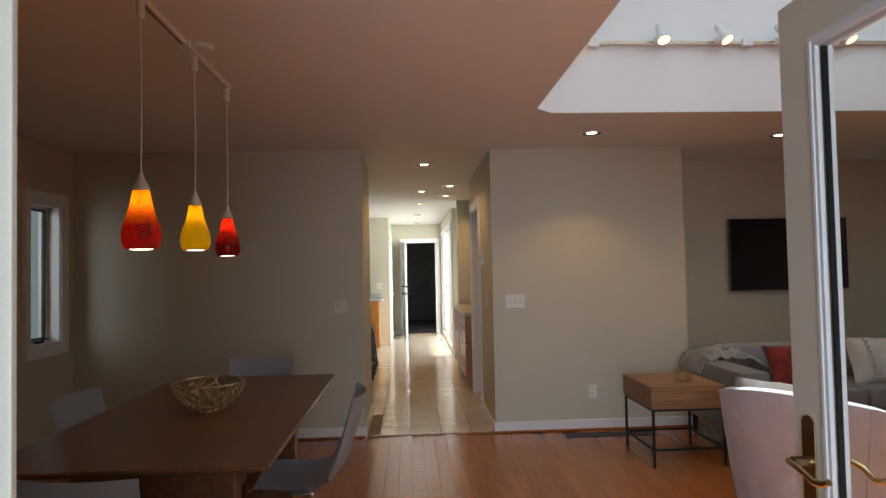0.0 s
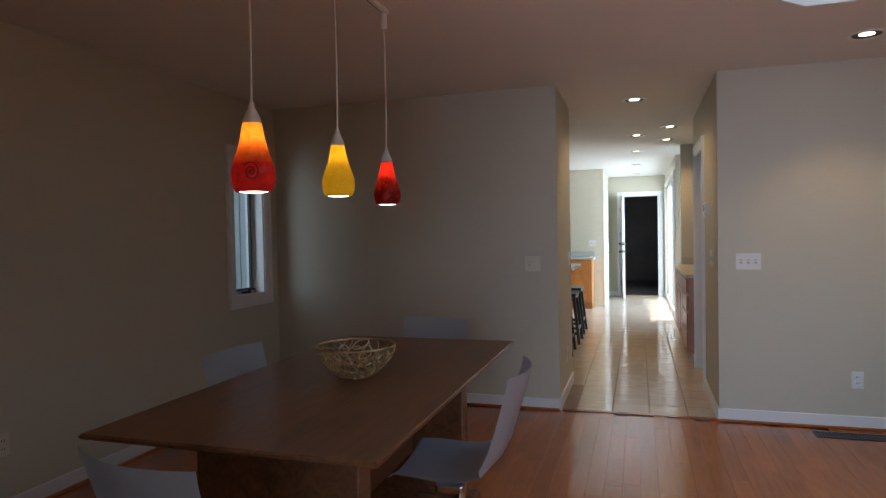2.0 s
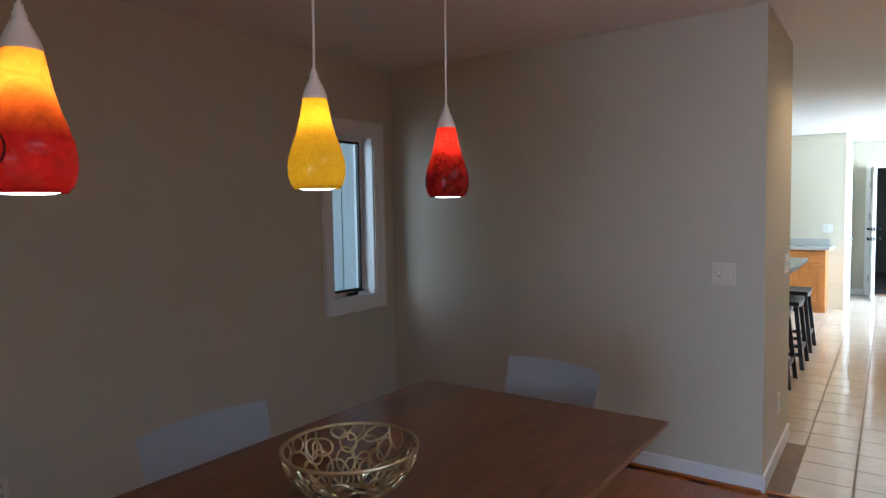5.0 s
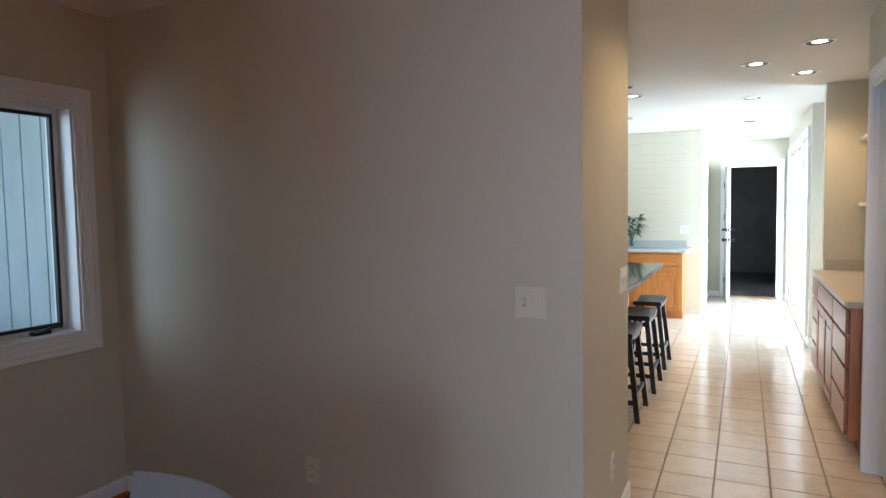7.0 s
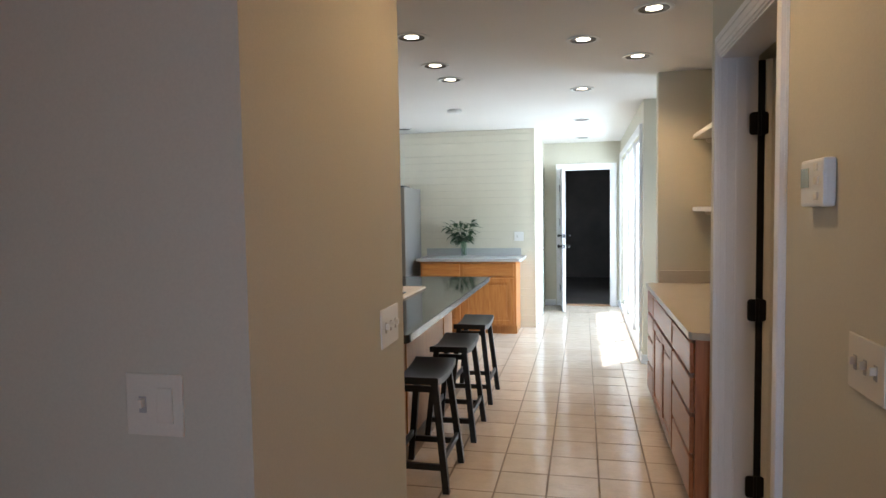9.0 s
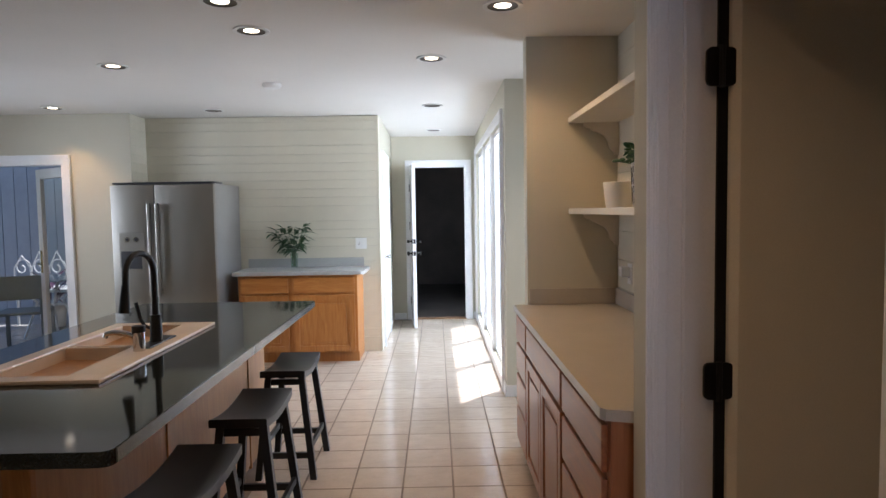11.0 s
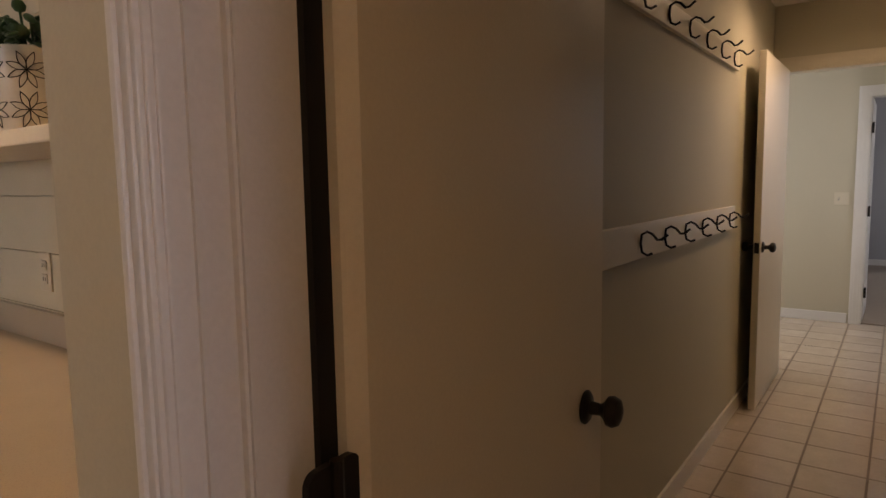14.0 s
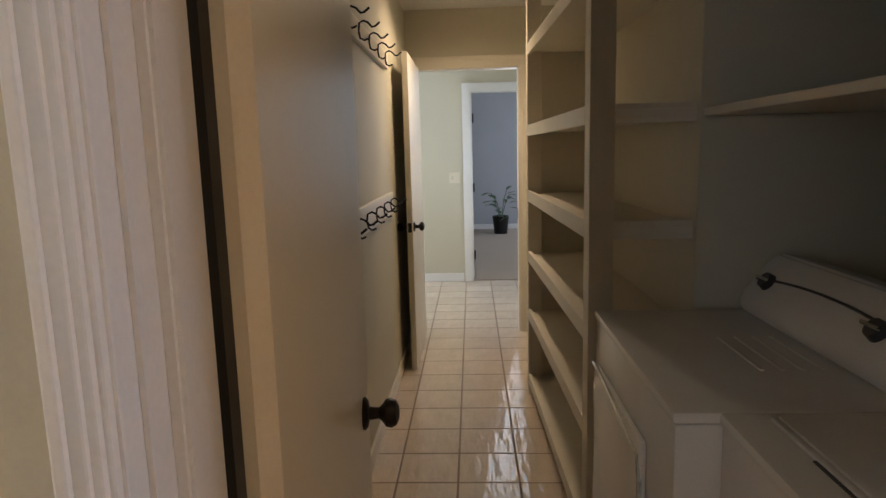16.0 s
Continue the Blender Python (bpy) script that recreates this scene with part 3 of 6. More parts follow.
def knob(parent, p, out, mat, r=0.027):
    """A round knob on a rose; out: the way it stands out."""
    o, p = Vector(out), Vector(p)
    rot = o.to_track_quat("Z", "Y").to_matrix().to_4x4()
    bm = bmesh.new()
    lathe(bm, [(0.001, 0), (0.031, 0), (0.032, 0.004), (0.026, 0.009), (0.013, 0.012), (0.011, 0.030), (0.016, 0.036), (r, 0.044), (r + 0.002, 0.054), (r - 0.003, 0.064), (0.012, 0.069), (0.001, 0.070)], 20)
    bmesh.ops.transform(bm, matrix=Matrix.Translation(p) @ rot, verts=bm.verts)
    return part("knob", bm, mat, parent, "dark bronze round knob" if mat == M_BRONZE else "chrome knob", True)


def hinge(parent, p, mat):
    """A butt hinge: two leaves with rounded corners and a knuckle."""
    bm = bmesh.new()
    x, y, z = p
    flat = Matrix.Translation((x, y, z)) @ Matrix.Rotation(radians(90), 4, "X")
    r, arc = 0.014, [radians(a) for a in range(0, 91, 18)]
    side = [(0.003, -0.0445)] + [(0.036 - r + r * math.sin(a), -0.0445 + r - r * math.cos(a)) for a in arc] + [(0.036 - r + r * math.cos(a), 0.0445 - r + r * math.sin(a)) for a in arc] + [(0.003, 0.0445)]
    prism(bm, side, -0.003, 0.004, flat)
    prism(bm, [(-u, w) for u, w in side[::-1]], -0.004, 0.004, flat)
    cyl(bm, 0.007, (x, y - 0.006, z - 0.048), (x, y - 0.006, z + 0.048), 10)
    return part("hinge", bm, mat, parent, "dark bronze hinge")


# dining window
win = thing("window_1", pose(-2.49, 5.82, 0.883), "white casement window with a black inner gasket", "window")
win["kind"] = "structure"
bm = boxes((-0.15, -0.10, -0.203, -0.165, 0, 1.093), (-0.15, -0.10, 0.165, 0.203, 0, 1.093), (-0.15, -0.10, -0.165, 0.165, 0, 0.04), (-0.15, -0.10, -0.165, 0.165, 1.053, 1.093), bev=0.004)
part("window_frame", bm, M_TRIM, win, "white window frame")
bm = boxes((-0.118, -0.094, -0.168, -0.152, 0.036, 1.057), (-0.118, -0.094, 0.152, 0.168, 0.036, 1.057), (-0.118, -0.094, -0.152, 0.152, 0.036, 0.052), (-0.118, -0.094, -0.152, 0.152, 1.041, 1.057), bev=0.002)
part("sash", bm, M_BLACK, win, "black inner sash gasket")
bm = boxes((-0.10, -0.002, -0.203, -0.193, 0.0, 1.093), (-0.10, -0.002, 0.193, 0.203, 0.0, 1.093), (-0.10, -0.002, -0.193, 0.193, 0.0, 0.012), (-0.10, -0.002, -0.193, 0.193, 1.081, 1.093))
part("reveal", bm, M_TRIM, win)
g = part("pane", boxes((-0.112, -0.106, -0.156, 0.156, 0.05, 1.045)), M_GLASS, win)
g.visible_shadow = False
bm = boxes((-0.092, -0.055, 0.0, 0.085, 0.014, 0.032), bev=0.006)
tube(bm, [(-0.07, 0.06, 0.03), (-0.05, 0.075, 0.042), (-0.045, 0.11, 0.045), (-0.05, 0.13, 0.04)], 0.007)
part("crank", bm, M_BRONZE, win, "dark bronze crank handle", True)
casing_frame("window_casing", "y", -2.49, 1, 5.617, 6.023, 1.976, M_TRIM, 0.088, bottom=0.883, label="white moulded window casing")

# hall windows: tall fixed panes
for k, (a, b) in enumerate(WIN):
    w = thing("window_%d" % (k + 2), pose(XR, (a + b) / 2, 0.09), "tall white-framed fixed window", "window")
    w["kind"] = "structure"
    hw = (b - a) / 2
    bm = boxes((0.03, 0.075, -hw, -hw + 0.03, 0, 2.08), (0.03, 0.075, hw - 0.03, hw, 0, 2.08), (0.03, 0.075, -hw + 0.03, hw - 0.03, 0, 0.04), (0.03, 0.075, -hw + 0.03, hw - 0.03, 2.04, 2.08), bev=0.004)
    part("window_frame", bm, M_TRIM, w)
    g = part("pane", boxes((0.05, 0.056, -hw + 0.025, hw - 0.025, 0.035, 2.045)), M_GLASS, w)
    g.visible_shadow = False
casing_frame("hall_window_casing", "y", XR, -1, 11.50, 14.68, 2.17, M_TRIM, 0.07, label="white moulded window casing")
for a, b in ((12.53, 12.57), (13.61, 13.65)):
    structure("window_mullion", boxes((XR - 0.004, XR + 0.08, a, b, 0.09, 2.17), bev=0.003), M_TRIM, "white window mullion", "trim")

# Unseen glazing, assumed from the sunlit wedge on the recess floor.
w = thing("window_5", pose(1.66, 10.79, 0.09), "assumed white-framed glazing in the recess, out of view", "window")
w["kind"] = "structure"
part("window_frame", boxes((0, 0.05, -0.43, -0.39, 0, 1.97), (0, 0.05, 0.39, 0.43, 0, 1.97), (0, 0.05, -0.39, 0.39, 0, 0.04), (0, 0.05, -0.39, 0.39, 1.93, 1.97), bev=0.004), M_TRIM, w)
g = part("pane", boxes((0.022, 0.028, -0.395, 0.395, 0.035, 1.935)), M_GLASS, w)
g.visible_shadow = False

# doors
JT = 0.018
jamb("jamb_laundry", "y", 1.018, 1.158, 7.192, 7.993, 2.058, M_TRIM)
casing_frame("casing_laundry_hall", "y", XR, -1, 7.203, 7.978, 2.047, M_TRIM, 0.085, thick=0.8, far=0.032)
structure("door_stop", boxes((1.075, 1.116, 7.967, 7.9745, 0, 2.03), (1.040, 1.047, 7.9705, 7.9745, 0, 2.03), (1.0785, 1.085, 7.9635, 7.967, 0, 2.03), (1.075, 1.116, 7.2105, 7.218, 0, 2.03)), M_TRIM, "painted door stop", "trim")
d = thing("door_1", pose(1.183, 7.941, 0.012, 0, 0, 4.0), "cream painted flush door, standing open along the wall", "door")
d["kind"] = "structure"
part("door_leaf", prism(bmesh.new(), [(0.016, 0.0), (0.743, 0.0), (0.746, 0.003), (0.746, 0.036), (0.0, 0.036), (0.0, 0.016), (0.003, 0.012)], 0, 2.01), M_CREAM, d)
knob(d, (0.648, 0.0, 0.905), (0, -1, 0), M_BRONZE)
# Black strip put in the hinge gap in place of its deep shade.
part("hinge_gap_shade", boxes((-0.025, 0.001, 0.028, 0.048, 0.0, 2.01)), M_BLACK, d, "black strip standing in for the shade in the hinge gap")
for z in (0.296, 1.021, 1.762):
    hinge(d, (-0.027, 0.012, z), M_BRONZE)
jamb("jamb_laundry_far", "y", 5.498, 5.622, 7.40, 8.20, 2.03, M_CREAM)
casing_frame("casing_laundry_far", "y", 5.5, -1, 7.412, 8.188, 2.018, M_CREAM, 0.085, label="cream moulded door casing")
structure("strike_plate", boxes((5.53, 5.56, 7.419, 7.421, 0.88, 0.96)), M_BRONZE, "dark bronze strike plate on a door jamb", "hardware")
d = thing("door_2", pose(5.47, 8.165, 0.012, 0, 0, 180), "cream painted flush door, standing open", "door")
d["kind"] = "structure"
part("door_leaf", boxes((0.0, 0.86, -0.018, 0.018, 0, 2.005), bev=0.003), M_CREAM, d)
knob(d, (0.795, 0.018, 0.93), (0, 1, 0), M_BRONZE)
knob(d, (0.795, -0.018, 0.93), (0, -1, 0), M_BRONZE)
part("latch_plate", boxes((0.858, 0.862, -0.012, 0.012, 0.90, 0.96)), M_BRONZE, d)
jamb("jamb_bedroom", "y", 7.458, 7.582, 7.0, 7.785, 2.03, M_TRIM)
casing_frame("casing_bedroom", "y", 7.46, -1, 7.012, 7.773, 2.018, M_TRIM, 0.09)
d = thing("door_3", pose(7.60, 7.76, 0.012), "white painted door folded back into the bedroom", "door")
d["kind"] = "structure"
part("door_leaf", boxes((0.0, 0.74, 0.0, 0.036, 0, 2.005), bev=0.003), M_TRIM, d)
for z in (0.26, 1.0, 1.74):
    hinge(d, (-0.02, -0.004, z), M_BRONZE)
# far door to the garage
jamb("jamb_garage", "x", 14.898, 15.022, 0.16, 0.89, 2.05, M_TRIM)
casing_frame("casing_garage", "x", 14.9, -1, 0.172, 0.878, 2.038, M_TRIM, 0.088)
d = thing("door_4", pose(0.165, 14.885, 0.012, 0, 0, -85.5), "white painted garage door standing open into the hall", "door")
d["kind"] = "structure"
part("door_leaf", boxes((0.0, 0.70, -0.02, 0.02, 0, 2.02), bev=0.003), M_TRIM, d)
for z, r in ((0.92, 0.026), (1.07, 0.018)):
    knob(d, (0.63, 0.02, z), (0, 1, 0), M_BRONZE, r)
    knob(d, (0.63, -0.02, z), (0, -1, 0), M_BRONZE, r)
    part("latch_plate", boxes((0.698, 0.703, -0.013, 0.013, z - 0.03, z + 0.03)), M_BRONZE, d)
for z in (0.25, 1.25, 1.75):
    part("hinge", boxes((-0.012, 0.012, -0.03, -0.021, z - 0.05, z + 0.05), bev=0.002), M_BRONZE, d)
structure("threshold", boxes((0.17, 0.88, 14.88, 15.0, 0, 0.012), bev=0.004), M_ACACIA, "wooden door threshold", "trim")
# white closet door on the hall's side wall
casing_frame("casing_closet", "y", XL, 1, 13.30, 14.02, 2.03, M_TRIM, 0.08)
d = thing("door_5", pose(XL, 13.30, 0.012), "white painted closet door, shut", "door")
d["kind"] = "structure"
part("door_leaf", boxes((0.001, 0.008, 0.004, 0.716, 0, 2.015), bev=0.002), M_TRIM, d)
knob(d, (0.008, 0.07, 0.95), (1, 0, 0), M_CHROME)

# glazed entrance doors, both folded back into the room
def french_leaf(name, m, label, side):
    d = thing(name, m, label, "door")
    d["kind"] = "structure"
    W, Hh, st = 0.90, 2.03, 0.115
    t = 0.022
    bm = boxes((-t, t, 0, st, 0, Hh), (-t, t, W - st, W, 0, Hh), (-t, t, st, W - st, 0, 0.24), (-t, t, st, W - st, Hh - st, Hh), bev=0.003)
    part("door_frame", bm, M_CREAM, d)
    bm = bmesh.new()
    for s in (-1, 1):
        for k, (u, v) in enumerate(((0.0, 0.012), (0.012, 0.008))):
            x0, x1 = sorted((s * (t - 0.012), s * (t + 0.004 - 0.004 * k)))
            e = 0.012
            for a in (st + u, W - st - u - e):
                box(bm, x0, x1, a, a + e, 0.24 + u, Hh - st - u, 0.002)
            for zz in (0.24 + u, Hh - st - u - e):
                box(bm, x0, x1, st + u + e, W - st - u - e, zz, zz + e, 0.002)
    part("glazing_bead", bm, M_TRIM, d, "white glazing bead")
    part("spacer", boxes((-0.004, 0.004, st + 0.024, st + 0.028, 0.265, Hh - st - 0.026), (-0.006, 0.006, W - st - 0.030, W - st - 0.024, 0.265, Hh - st - 0.026)), M_BLACK, d, "dark glass spacer")
    g = part("pane", boxes((-0.002, 0.002, st, W - st, 0.25, Hh - st - 0.01)), M_GLASS, d)
    g.visible_shadow = False
    for s in (-1, 1):
        bm = boxes(*[tuple(sorted((s * t, s * (t + 0.006)))) + (W - 0.088, W - 0.038, 0.78, 0.995)], bev=0.003)
        cyl(bm, 0.0245, (s * (t + 0.0048), W - 0.063, 0.995), (s * (t - 0.002), W - 0.063, 0.995), 20)
        plate = part("handle_plate", bm, M_BRASS, d, "brass backplate")
        bm = bmesh.new()
        cyl(bm, 0.014, (s * t, W - 0.063, 0.91), (s * (t + 0.045), W - 0.063, 0.91), 14)
        pts = [(s * (t + 0.045), W - 0.063 + 0.018, 0.908), (s * (t + 0.05), W - 0.063, 0.91), (s * (t + 0.052), W - 0.11, 0.904), (s * (t + 0.05), W - 0.15, 0.89), (s * (t + 0.048), W - 0.18, 0.895), (s * (t + 0.046), W - 0.195, 0.905)]
        tube(bm, pts, 0.0078, 10)
        part("lever", bm, M_BRASS, d, "curved brass lever", True)
    bm = boxes((-0.010, 0.010, W, W + 0.012, 1.93, 1.96), bev=0.003)
    part("catch", bm, M_STEEL, d)
    return d


french_leaf("door_6", pose(1.288, 1.455, 0.006), "cream glazed French door with brass lever, folded open", 1)
casing_frame("casing_entrance", "x", 1.45, 1, -0.073, 1.33, 2.06, M_CREAM, 0.085)

# shiplap boards on the kitchen's and the niche's back walls
def boards(parent_name, label, origin_rot, length, pitch=(0.088, 0.088, 0.155), top=2.436, start=0.0):
    root = tagged(new(parent_name), label, "wall panelling", kind="structure")
    root.matrix_world = origin_rot
    z = start
    made, rn = {}, random.Random(5)
    while z < top - 0.01:
        p = rn.choice(pitch)
        h = round(min(p - 0.0022, top - z), 4)
        if h not in made:
            made[h] = finish(boxes((0, length, -0.012, 0.0, 0, h), bev=0.002), "board", M_SHIP)
        ob = new("board", made[h])
        ob.parent, ob.location = root, (0, 0, z)
        z += p
    return root


boards("shiplap_kitchen", "cream painted horizontal shiplap boards", pose(-2.46, 13.012, 0), 2.36)
boards("shiplap_return", "cream painted horizontal shiplap boards", pose(-2.472, 12.66, 0, 0, 0, 90), 0.34)
boards("shiplap_niche", "cream painted horizontal shiplap boards", pose(1.56, 10.15, 0, 0, 0, -90), 1.985, (0.165,))
structure("trim_shiplap_end", boxes((-0.112, XL, 12.996, 13.12, 0, H), bev=0.003), M_SHIP, "painted corner board", "trim")

# outlets and switches
M_SLOT = m_plain("slot_grey", (0.42, 0.40, 0.36), 0.6)


def plate(name, m, gangs, label, rocker=False, outlet=False, mat=None):
    w = 0.07 + 0.046 * (gangs - 1)
    ob = thing(name, m, label, "outlet" if outlet else "switch")
    mt = mat or M_PLASTIC
    part("cover", boxes((-w / 2, w / 2, -0.006, 0, -0.057, 0.057), bev=0.003), mt, ob)
    for k in range(gangs):
        x = (k - (gangs - 1) / 2) * 0.046
        if outlet:
            for z in (-0.02, 0.02):
                part("socket", boxes((x - 0.016, x + 0.016, -0.009, -0.005, z - 0.014, z + 0.014), bev=0.003), mt, ob)
                part("slot", boxes((x - 0.008, x - 0.005, -0.0095, -0.008, z - 0.005, z + 0.006), (x + 0.005, x + 0.008, -0.0095, -0.008, z - 0.005, z + 0.006)), M_BLACK, ob)
        elif rocker or k == gangs - 1 and gangs == 2:
            part("rocker", boxes((x - 0.016, x + 0.016, -0.010, -0.005, -0.033, 0.033), bev=0.002), mt, ob)
        else:
            # Grey plate on the cover replaces the shade inside a cut slot.
            part("toggle_slot_shade", boxes((x - 0.0075, x + 0.0075, -0.0068, -0.005, -0.015, 0.015)), M_SLOT, ob, "grey plate standing in for the toggle slot's shade")
            part("toggle", boxes((x - 0.005, x + 0.005, -0.018, -0.005, -0.004, 0.012), bev=0.002), mt, ob)
    return ob


M_IVORY = m_plain("ivory_plastic", (0.70, 0.645, 0.53), 0.35, var=0.03)
plate("wall_switch", pose(-0.28, 6.22, 1.108), 2, "beige double switch plate on the dining wall", mat=M_IVORY)
plate("wall_switch", pose(1.213, 6.22, 1.118), 3, "white triple switch plate on the beige wall")
plate("wall_switch", pose(XL, 7.02, 1.112, 0, 0, 90), 3, "white triple switch plate on the wall's end")
plate("wall_switch", pose(XR, 6.60, 1.13, 0, 0, -90), 3, "beige switch plate beside the laundry door", mat=M_IVORY)
plate("wall_switch", pose(7.46, 7.957, 1.128, 0, 0, -90), 2, "beige switch plate in the back hall", mat=M_IVORY)
plate("wall_switch", pose(-0.29, 13.0, 1.13), 2, "white switch plate on the shiplap wall")
plate("wall_outlet", pose(1.866, 6.22, 0.328), 1, "white outlet above the skirting", outlet=True)
plate("wall_outlet", pose(-1.28, 6.22, 0.318), 1, "beige outlet above the skirting", outlet=True, mat=M_IVORY)
plate("wall_outlet", pose(XL, 6.75, 0.325, 0, 0, 90), 1, "beige outlet on the wall's end", outlet=True, mat=M_IVORY)
plate("wall_outlet", pose(-2.49, 3.72, 0.36, 0, 0, 90), 1, "beige outlet on the dining wall", outlet=True, mat=M_IVORY)
plate("wall_outlet", pose(1.548, 9.90, 1.09, 0, 0, -90), 1, "white outlet with a plug on the niche's boards", outlet=True)
plg = thing("night_light", pose(1.538, 9.91, 1.10, 0, 0, -90), "white plug-in night light in the niche outlet", "plug")
part("body", boxes((-0.03, 0.03, -0.045, 0, -0.025, 0.03), bev=0.008), M_PLASTIC, plg)
plate("wall_outlet", pose(1.548, 9.52, 1.10, 0, 0, -90), 1, "beige outlet on the niche's boards", outlet=True, mat=M_IVORY)
th = thing("thermostat", pose(XR, 6.85, 1.50, 0, 0, -90), "white thermostat with a grey display and buttons", "thermostat")
part("housing", boxes((-0.075, 0.075, -0.028, 0, -0.055, 0.055), bev=0.008), M_PLASTIC, th)
part("display", boxes((-0.065, -0.015, -0.030, -0.026, -0.01, 0.035)), m_plain("lcd_grey", (0.28, 0.32, 0.27), 0.2), th)
for z in (-0.03, 0.005, 0.035):
    part("button", boxes((0.02, 0.045, -0.031, -0.026, z - 0.009, z + 0.009), bev=0.003), M_IVORY, th)

# floor vents
def vent(name, m, w, d, label, mat=None):
    mat = mat or M_DARKSTEEL
    ob = thing(name, m, label, "floor vent")
    part("frame", boxes((-w / 2, w / 2, -d / 2, -d / 2 + 0.012, 0, 0.006), (-w / 2, w / 2, d / 2 - 0.012, d / 2, 0, 0.006), (-w / 2, -w / 2 + 0.012, -d / 2 + 0.012, d / 2 - 0.012, 0, 0.006), (w / 2 - 0.012, w / 2, -d / 2 + 0.012, d / 2 - 0.012, 0, 0.006)), mat, ob)
    n = int(w / 0.022)
    part("backing", boxes((-w / 2 + 0.012, w / 2 - 0.012, -d / 2 + 0.012, d / 2 - 0.012, -0.001, 0.001)), M_BLACK if mat == M_DARKSTEEL else M_SLOT, ob)
    for k in range(n):
        x = -w / 2 + 0.02 + k * (w - 0.04) / (n - 1)
        part("slat", boxes((x - 0.004, x + 0.004, -d / 2 + 0.012, d / 2 - 0.012, 0.001, 0.005)), mat, ob)
    return ob


vent("floor_vent", pose(1.95, 6.04, 0.0), 0.76, 0.13, "long black floor vent beside the skirting")
vent("floor_vent", pose(0.85, 13.0, 0.0, 0, 0, 90), 0.30, 0.11, "small pale grey floor vent under the hall windows", M_PLASTIC)

# ---- ceiling lights ----
def downlight(x, y, lit, label, z=H):
    ob = thing("downlight", pose(x, y, z), label, "downlight", "recessed ceiling lights")
    part("trim_ring", lathe(bmesh.new(), [(0.098, 0.0), (0.098, -0.006), (0.085, -0.008), (0.075, -0.004), (0.075, 0.0)], 28), M_PLASTIC, ob, "white trim ring", True)
    part("baffle", lathe(bmesh.new(), [(0.0755, -0.0045), (0.070, -0.001), (0.038, -0.0008)], 28), M_CAN, ob, "bronze baffle", True)
    if lit:
        part("lens", lathe(bmesh.new(), [(0.001, -0.0025), (0.034, -0.0028), (0.042, -0.0010)], 24, cap0=True), M_BULB, ob, "glowing lamp", True)
    else:
        part("lens", lathe(bmesh.new(), [(0.001, -0.0025), (0.040, -0.0028), (0.047, -0.0010)], 24, cap0=True), M_CAN, ob, "unlit lamp", True)
    if lit > 0:
        lamp("downlight_beam", "SPOT", look((x, y, z - 0.02), (x, y + 0.001, 0)), lit, WARM, angle=radians(145 if lit in (12, 17) else 105), blend=0.6)
    return ob


LIT, OFF = "lit recessed downlight with a bronze baffle", "recessed downlight with a bronze baffle"
for x, y, e in ((1.745, 5.62, 11), (3.34, 5.77, 11), (0.47, 6.99, 12), (0.825, 8.585, 8), (0.482, 9.08, 5), (0.828, 9.59, 17), (-0.47, 8.76, 5), (-0.50, 9.48, 5), (-0.495, 9.96, 5), (-1.63, 10.73, 5), (0.475, 10.63, 4)):
    downlight(x, y, e, LIT)
for x, y, e in ((-2.98, 12.31, 14), (-1.61, 12.56, 0), (0.47, 12.45, 0), (0.475, 14.25, 0)):
    downlight(x, y, e, LIT if e else OFF)
# Unseen lamp, assumed from the warm light on the laundry's shelves and wall.
downlight(4.55, 7.75, -1, "assumed recessed downlight in the laundry ceiling, out of view")
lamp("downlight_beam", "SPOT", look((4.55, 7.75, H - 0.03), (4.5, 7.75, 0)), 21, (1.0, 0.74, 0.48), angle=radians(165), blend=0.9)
sm = thing("smoke_alarm", pose(-0.75, 11.37, H), "round white smoke alarm on the ceiling", "smoke alarm")
part("base", lathe(bmesh.new(), [(0.001, 0), (0.07, 0), (0.07, -0.02), (0.055, -0.034), (0.001, -0.036)], 24), M_PLASTIC, sm, "", True)

# pendant track with three blown-glass pendants
tr = thing("track_rail", pose(-0.675, 3.65, H), "white ceiling track carrying three pendants", "track light")
part("rail", boxes((-0.018, 0.018, -1.0, 0.68, -0.02, 0.0), bev=0.003), M_TRIM, tr)
part("feed_box", boxes((-0.03, 0.03, -0.02, 0.14, -0.028, 0.0), bev=0.004), M_TRIM, tr)
bm = bmesh.new()
cyl(bm, 0.062, (0.05, 0.06, -0.02), (0.05, 0.06, 0.0), 24)
part("canopy", bm, M_TRIM, tr, "", True)
part("slot", boxes((-0.006, -0.002, -1.0, -0.02, -0.0212, -0.019), (0.002, 0.006, -1.0, -0.02, -0.0212, -0.019), (-0.006, -0.002, 0.14, 0.68, -0.0212, -0.019)), M_BLACK, tr)


M_THREAD = m_plain("dark_glass_thread", (0.05, 0.006, 0.006), 0.15, var=0.2)


